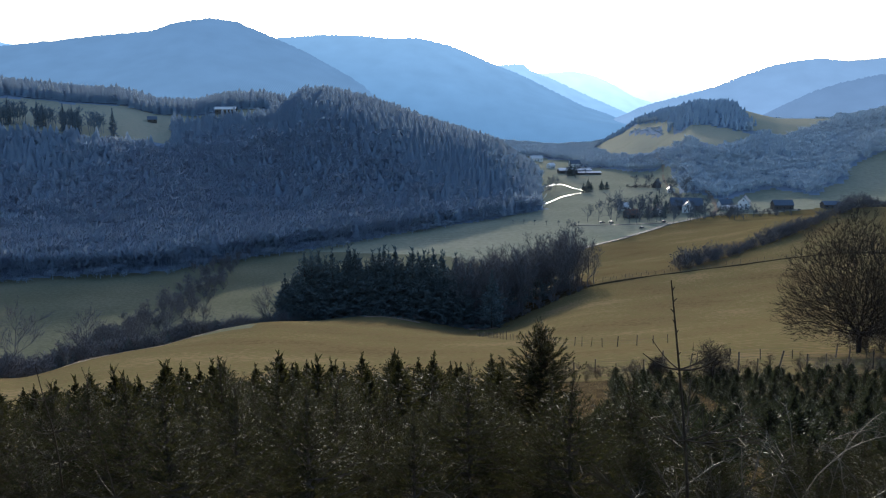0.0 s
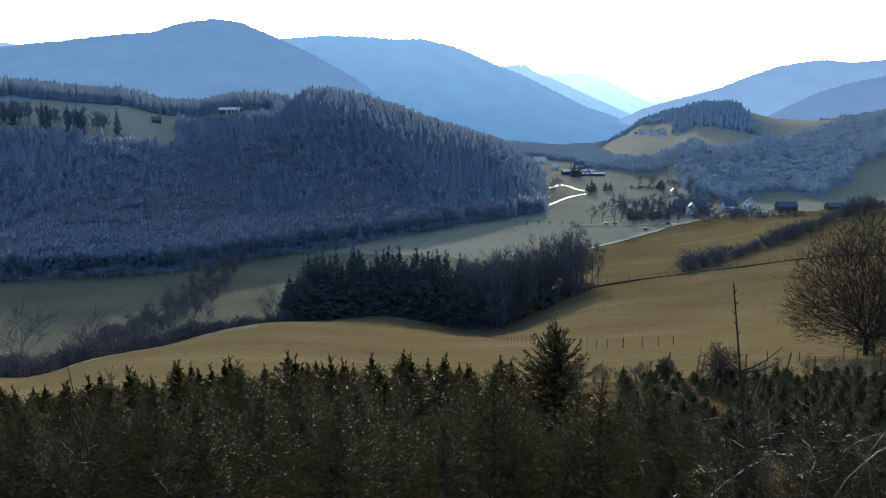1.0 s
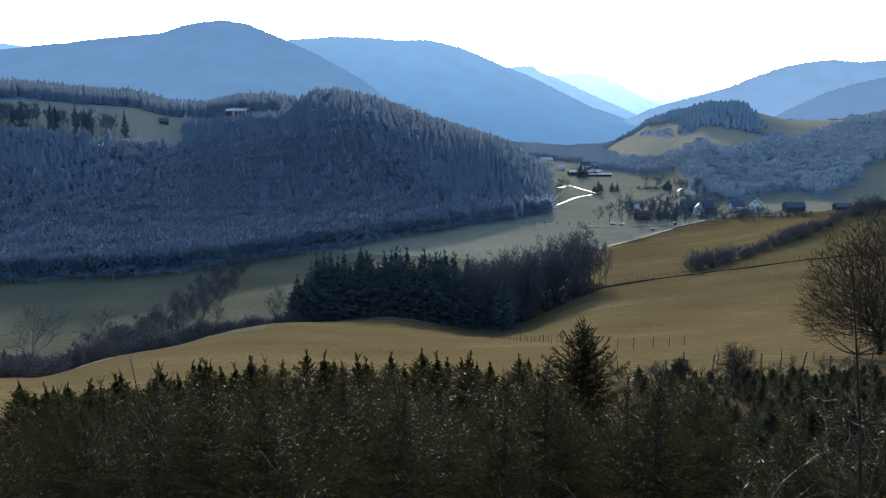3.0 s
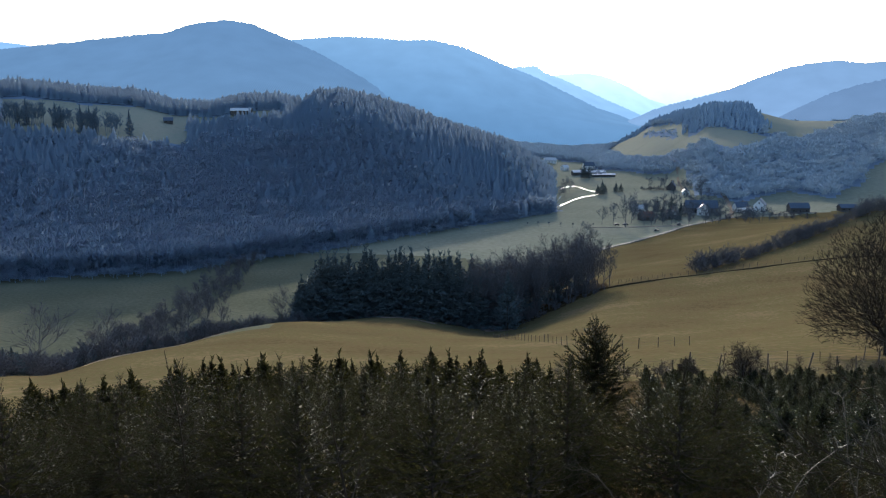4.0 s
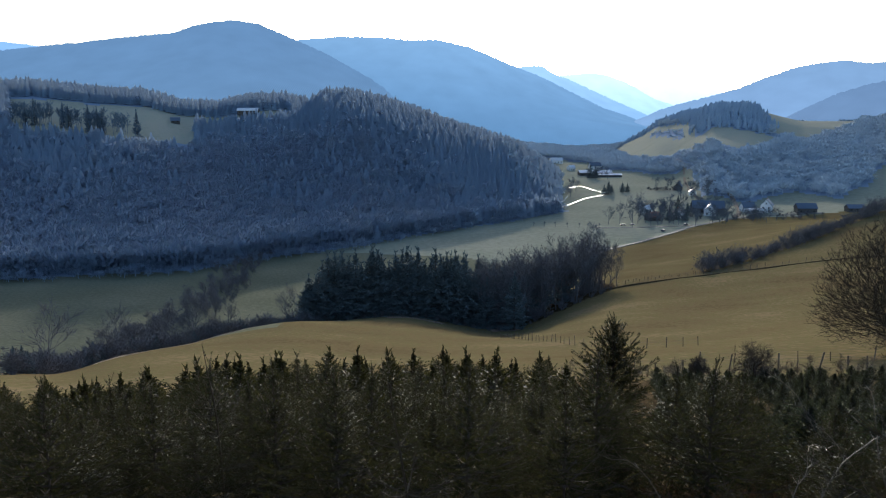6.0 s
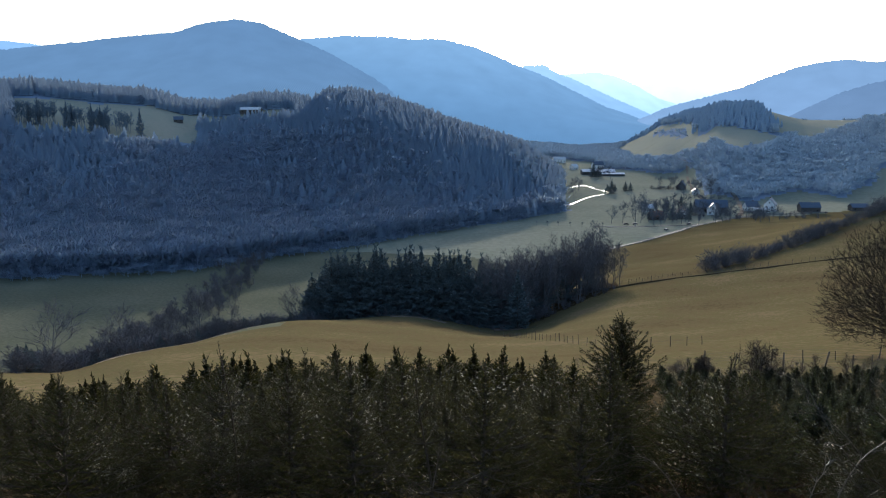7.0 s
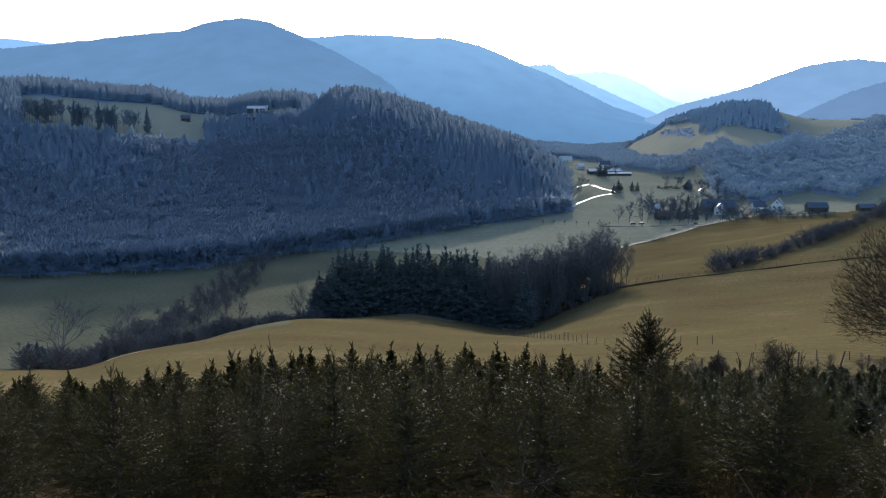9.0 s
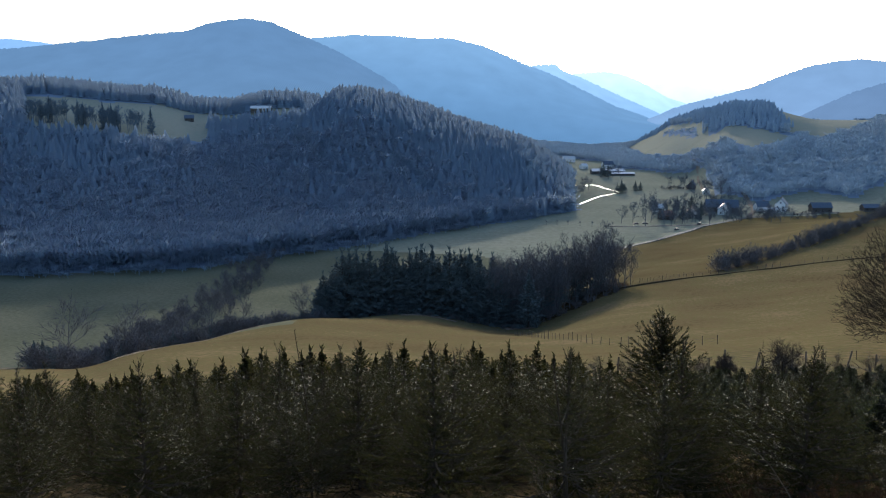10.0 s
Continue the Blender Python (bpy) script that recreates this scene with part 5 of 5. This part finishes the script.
gabled("house", "small white-gabled house above the village", 232, 822, 8, 7, 3.5, 6.5, 80, plaster, slate, 1, 2)
gabled("barn", "low dark shed at the end of the hedge", 330, 686, 14, 8, 3, 5.5, 3, dark_timber, slate, 1, 3, False, "village barns", "barn")
gabled("barn", "long dark hay barn on the hilltop meadow", -206, 780, 19, 8, 3.5, 5.5, 4, dark_timber, sheet_roof, 1, 4, False, "hilltop barns", "barn")
gabled("hut", "small dark hut on the hilltop meadow", -267, 753, 8, 6, 2.5, 5.0, 20, dark_timber, slate, 1, 2, False, "hilltop barns", "hut")


def car(x, y, turn):
    t = thing("car", "dark car parked beside the country road", "car", "parked cars")
    bm = bmesh.new()
    for z0, z1, l0, l1, w_ in ((0.3, 0.85, 2.1, 2.1, 0.86), (0.85, 1.4, 1.5, 1.0, 0.78)):
        vs = [bm.verts.new((sx * (l0 if z == z0 else l1), sy * (w_ if z == z0 else w_ - 0.12), z)) for z in (z0, z1) for sx, sy in ((-1, -1), (1, -1), (1, 1), (-1, 1))]
        for f in ((3, 2, 1, 0), (4, 5, 6, 7), (0, 1, 5, 4), (1, 2, 6, 5), (2, 3, 7, 6), (3, 0, 4, 7)):
            bm.faces.new([vs[q] for q in f])
    part("body", bm, car_paint, t)
    for sx in (-1.3, 1.3):
        for sy in (-0.8, 0.8):
            bm = bmesh.new()
            bmesh.ops.create_cone(bm, cap_ends=True, segments=12, radius1=0.32, radius2=0.32, depth=0.22, matrix=Matrix.Translation((sx, sy, 0.32)) @ pose(0, 0, 0, 90, 0, 0))
            part("wheel", bm, tyre_rubber, t)
    for sy in (-0.76, 0.76):
        bm = bmesh.new()
        box(bm, -1.0, 1.0, sy - 0.03, sy + 0.03, 0.93, 1.28)
        part("window", bm, glass, t)
    t.matrix_basis = on_ground(x, y, turn) @ Matrix.Translation((0, 0, 0.36))


for cx_, cy_, ct in ((141, 569, 52), (166, 603, 50), (120, 606, 10), (127, 607, 5)):
    car(cx_, cy_, ct)

VILLAGE = [make_bare(13, 480 + i, "bare village tree beside the houses", "village trees", mat=hazed_village_twigs, levels=3, spread=0.6, trunk_part=0.2, thick=0.014, kids=(10, 6, 4), limb=(0.4, 0.7), fine=0.005) for i in range(3)]
for i, (x, y, s) in enumerate([(111, 616, 0.8), (120, 619, 0.9), (125, 597, 1.5), (149, 674, 0.9), (158, 650, 0.9), (160, 626, 0.8), (163, 612, 0.9), (167, 606, 0.8), (172, 598, 0.75), (83, 513, 0.9), (134, 620, 0.9), (140, 640, 0.8),
                                (185, 640, 0.8), (192, 655, 0.8), (180, 625, 0.7), (200, 650, 0.7), (176, 690, 0.9), (190, 700, 0.9), (225, 720, 1.0), (215, 760, 1.2), (222, 790, 1.2), (232, 770, 1.2), (208, 775, 1.1), (240, 800, 1.1),
                                (218, 870, 0.8), (206, 874, 0.8), (225, 880, 0.9), (106, 800, 0.8), (112, 830, 0.9), (118, 850, 0.9), (100, 790, 0.7), (168, 1000, 0.9), (160, 980, 1.0), (175, 985, 0.9), (152, 990, 0.8)]):
    plant(VILLAGE[i % 3], on_ground(x, y, i * 71, s * 1.4, 0.2))
for i in range(95):
    x, y = r2.uniform(140, 245), r2.uniform(600, 725)
    if abs(y - np.interp(x, [132, 160, 189, 207, 300], [558, 592, 642, 665, 690])) > 9:
        plant(VILLAGE[i % 3], on_ground(x, y + (8 if y < 600 + (x - 150) * 0.7 else 0), i * 71, r2.uniform(0.5, 1.1), 0.2))
for i in range(60):
    u = 0.235 + 0.2 * r2.uniform()
    y = r2.uniform(640, 672)
    plant(EDGE[i % 3], on_ground(u * y + 30 * (u - 0.235), y, i * 50, r2.uniform(0.6, 1.3), 0.2))
for i in range(16):
    plant(EDGE[i % 3], on_ground(198 + 2.1 * i, 866 + r2.uniform(-2, 2), i * 50, r2.uniform(0.9, 1.6), 0.2))
POLLARD = make_bare(4.2, 490, "small pollarded roadside tree", "pollard trees", mat=hazed_village_twigs, levels=2, spread=0.7, trunk_part=0.6, thick=0.03, kids=(12, 8), stem=0.7, limb=(0.3, 0.5), fine=0.01)
for i, (x, y) in enumerate([(53, 607), (61, 606), (69, 604), (77.5, 601), (86, 598), (92, 596), (101, 598)]):
    plant(POLLARD, on_ground(x, y, i * 60, r2.uniform(0.9, 1.15)))
V_CON = make_spruce(12, 495, False, "dark conifer in the village gardens", "village conifers", hazed_needles, "tall_spruce")
for i, (x, y, s) in enumerate([(148, 825, 1.2), (143, 822, 0.9), (171, 690, 1.0), (186, 702, 1.1), (163, 640, 1.0), (170, 645, 0.9), (176, 640, 0.8), (186, 672, 0.9), (158, 1010, 1.5), (164, 1008, 1.3), (172, 850, 0.8), (166, 846, 0.9), (155, 846, 0.7)]):
    plant(V_CON, on_ground(x, y, i * 47, s))


# ---- undergrowth in front ----
def tufts(n, xr, yr, length, width, seed, lean=0.6):
    r = np.random.default_rng(seed)
    y = r.uniform(*yr, n)
    x = xr(y, r)
    base = np.stack([x, y, ground_z(x, y) - 0.02], -1)
    d = np.stack([r.normal(0, lean, n), r.normal(0, lean, n), np.ones(n)], -1)
    return blades(base, d, r.uniform(*length, n), r.uniform(*width, n), r)


grass_blade = material("dry_grass_blades", [(0.09, 0.066, 0.03), (0.15, 0.11, 0.055), (0.24, 0.185, 0.1)], 1.0, 0.7, 0, 6, through_light=(0.2, 0.15, 0.06), island=0.4)
v, f = tufts(26000, lambda y, r: r.uniform(-0.1, 0.68, len(y)) * y + 2, (9, 48), (0.1, 0.32), (0.008, 0.02), 3, 0.8)
tagged(link_mesh("dry_grass", v, f, grass_blade), "dry pale winter grass between the young firs", "grass", kind="stuff")
v, f = tufts(9000, lambda y, r: r.uniform(0.1, 0.8, len(y)) * y, (6.0, 10.5), (0.2, 0.6), (0.006, 0.014), 4, 0.9)
tagged(link_mesh("bracken", v, f, bramble), "reddish brown dead bracken and bramble stems", "undergrowth", kind="stuff")


def cane(x, y, reach_, turn, seed):
    """A bare twig that rises from the ground and arches over, with short side shoots."""
    r = np.random.default_rng(seed)
    t = thing("bare_twig", "pale bare arching twig among the young spruces", "twig", "bare twigs")
    q = np.linspace(0, 1, 12)
    cur = np.stack([q * reach_, 0.08 * np.sin(q * 5) * reach_, 1.15 * np.sin(q * 1.75) * reach_ ** 0.6], -1) + r.normal(0, 0.006, (12, 3))
    cur[0] = 0
    w = np.linspace(0.008, 0.0025, 12)
    _, e1, e2 = frames_of(np.gradient(cur, axis=0))
    ang = np.arange(5) * 2 * np.pi / 5
    v = (cur[:, None] + w[:, None, None] * (np.cos(ang)[None, :, None] * e1[:, None] + np.sin(ang)[None, :, None] * e2[:, None])).reshape(-1, 3)
    q_ = 5 * np.arange(11)
    f = np.concatenate([np.stack([q_ + e, q_ + (e + 1) % 5, q_ + (e + 1) % 5 + 5, q_ + e + 5], 1) for e in range(5)])
    link_mesh("stem", v, f, twig_bark, t)
    a = np.repeat(cur[3:], 3, 0)
    b = a + np.stack([r.uniform(0.03, 0.14, len(a)), r.normal(0, 0.06, len(a)), r.uniform(0.0, 0.08, len(a))], -1)
    tagged(link_mesh("shoot", *tubes(a, b, np.full(len(a), 0.0028), np.full(len(a), 0.0016), 3), twig_bark, t), kind="stuff")
    t.matrix_basis = on_ground(x, y, turn)


CANES = [(2.0, 6.1, 1.5, -8), (1.7, 6.8, 1.1, 35), (0.9, 6.6, 0.9, 160), (2.9, 6.6, 1.0, 20), (1.3, 6.2, 0.8, 60)]
CANES += [(r2.uniform(2.2, 5.4), r2.uniform(6.8, 10.0), r2.uniform(0.7, 1.4), r2.uniform(0, 360)) for _ in range(22)]
for i, (x, y, reach_, turn) in enumerate(CANES):
    cane(x, y, reach_, turn, 700 + i)
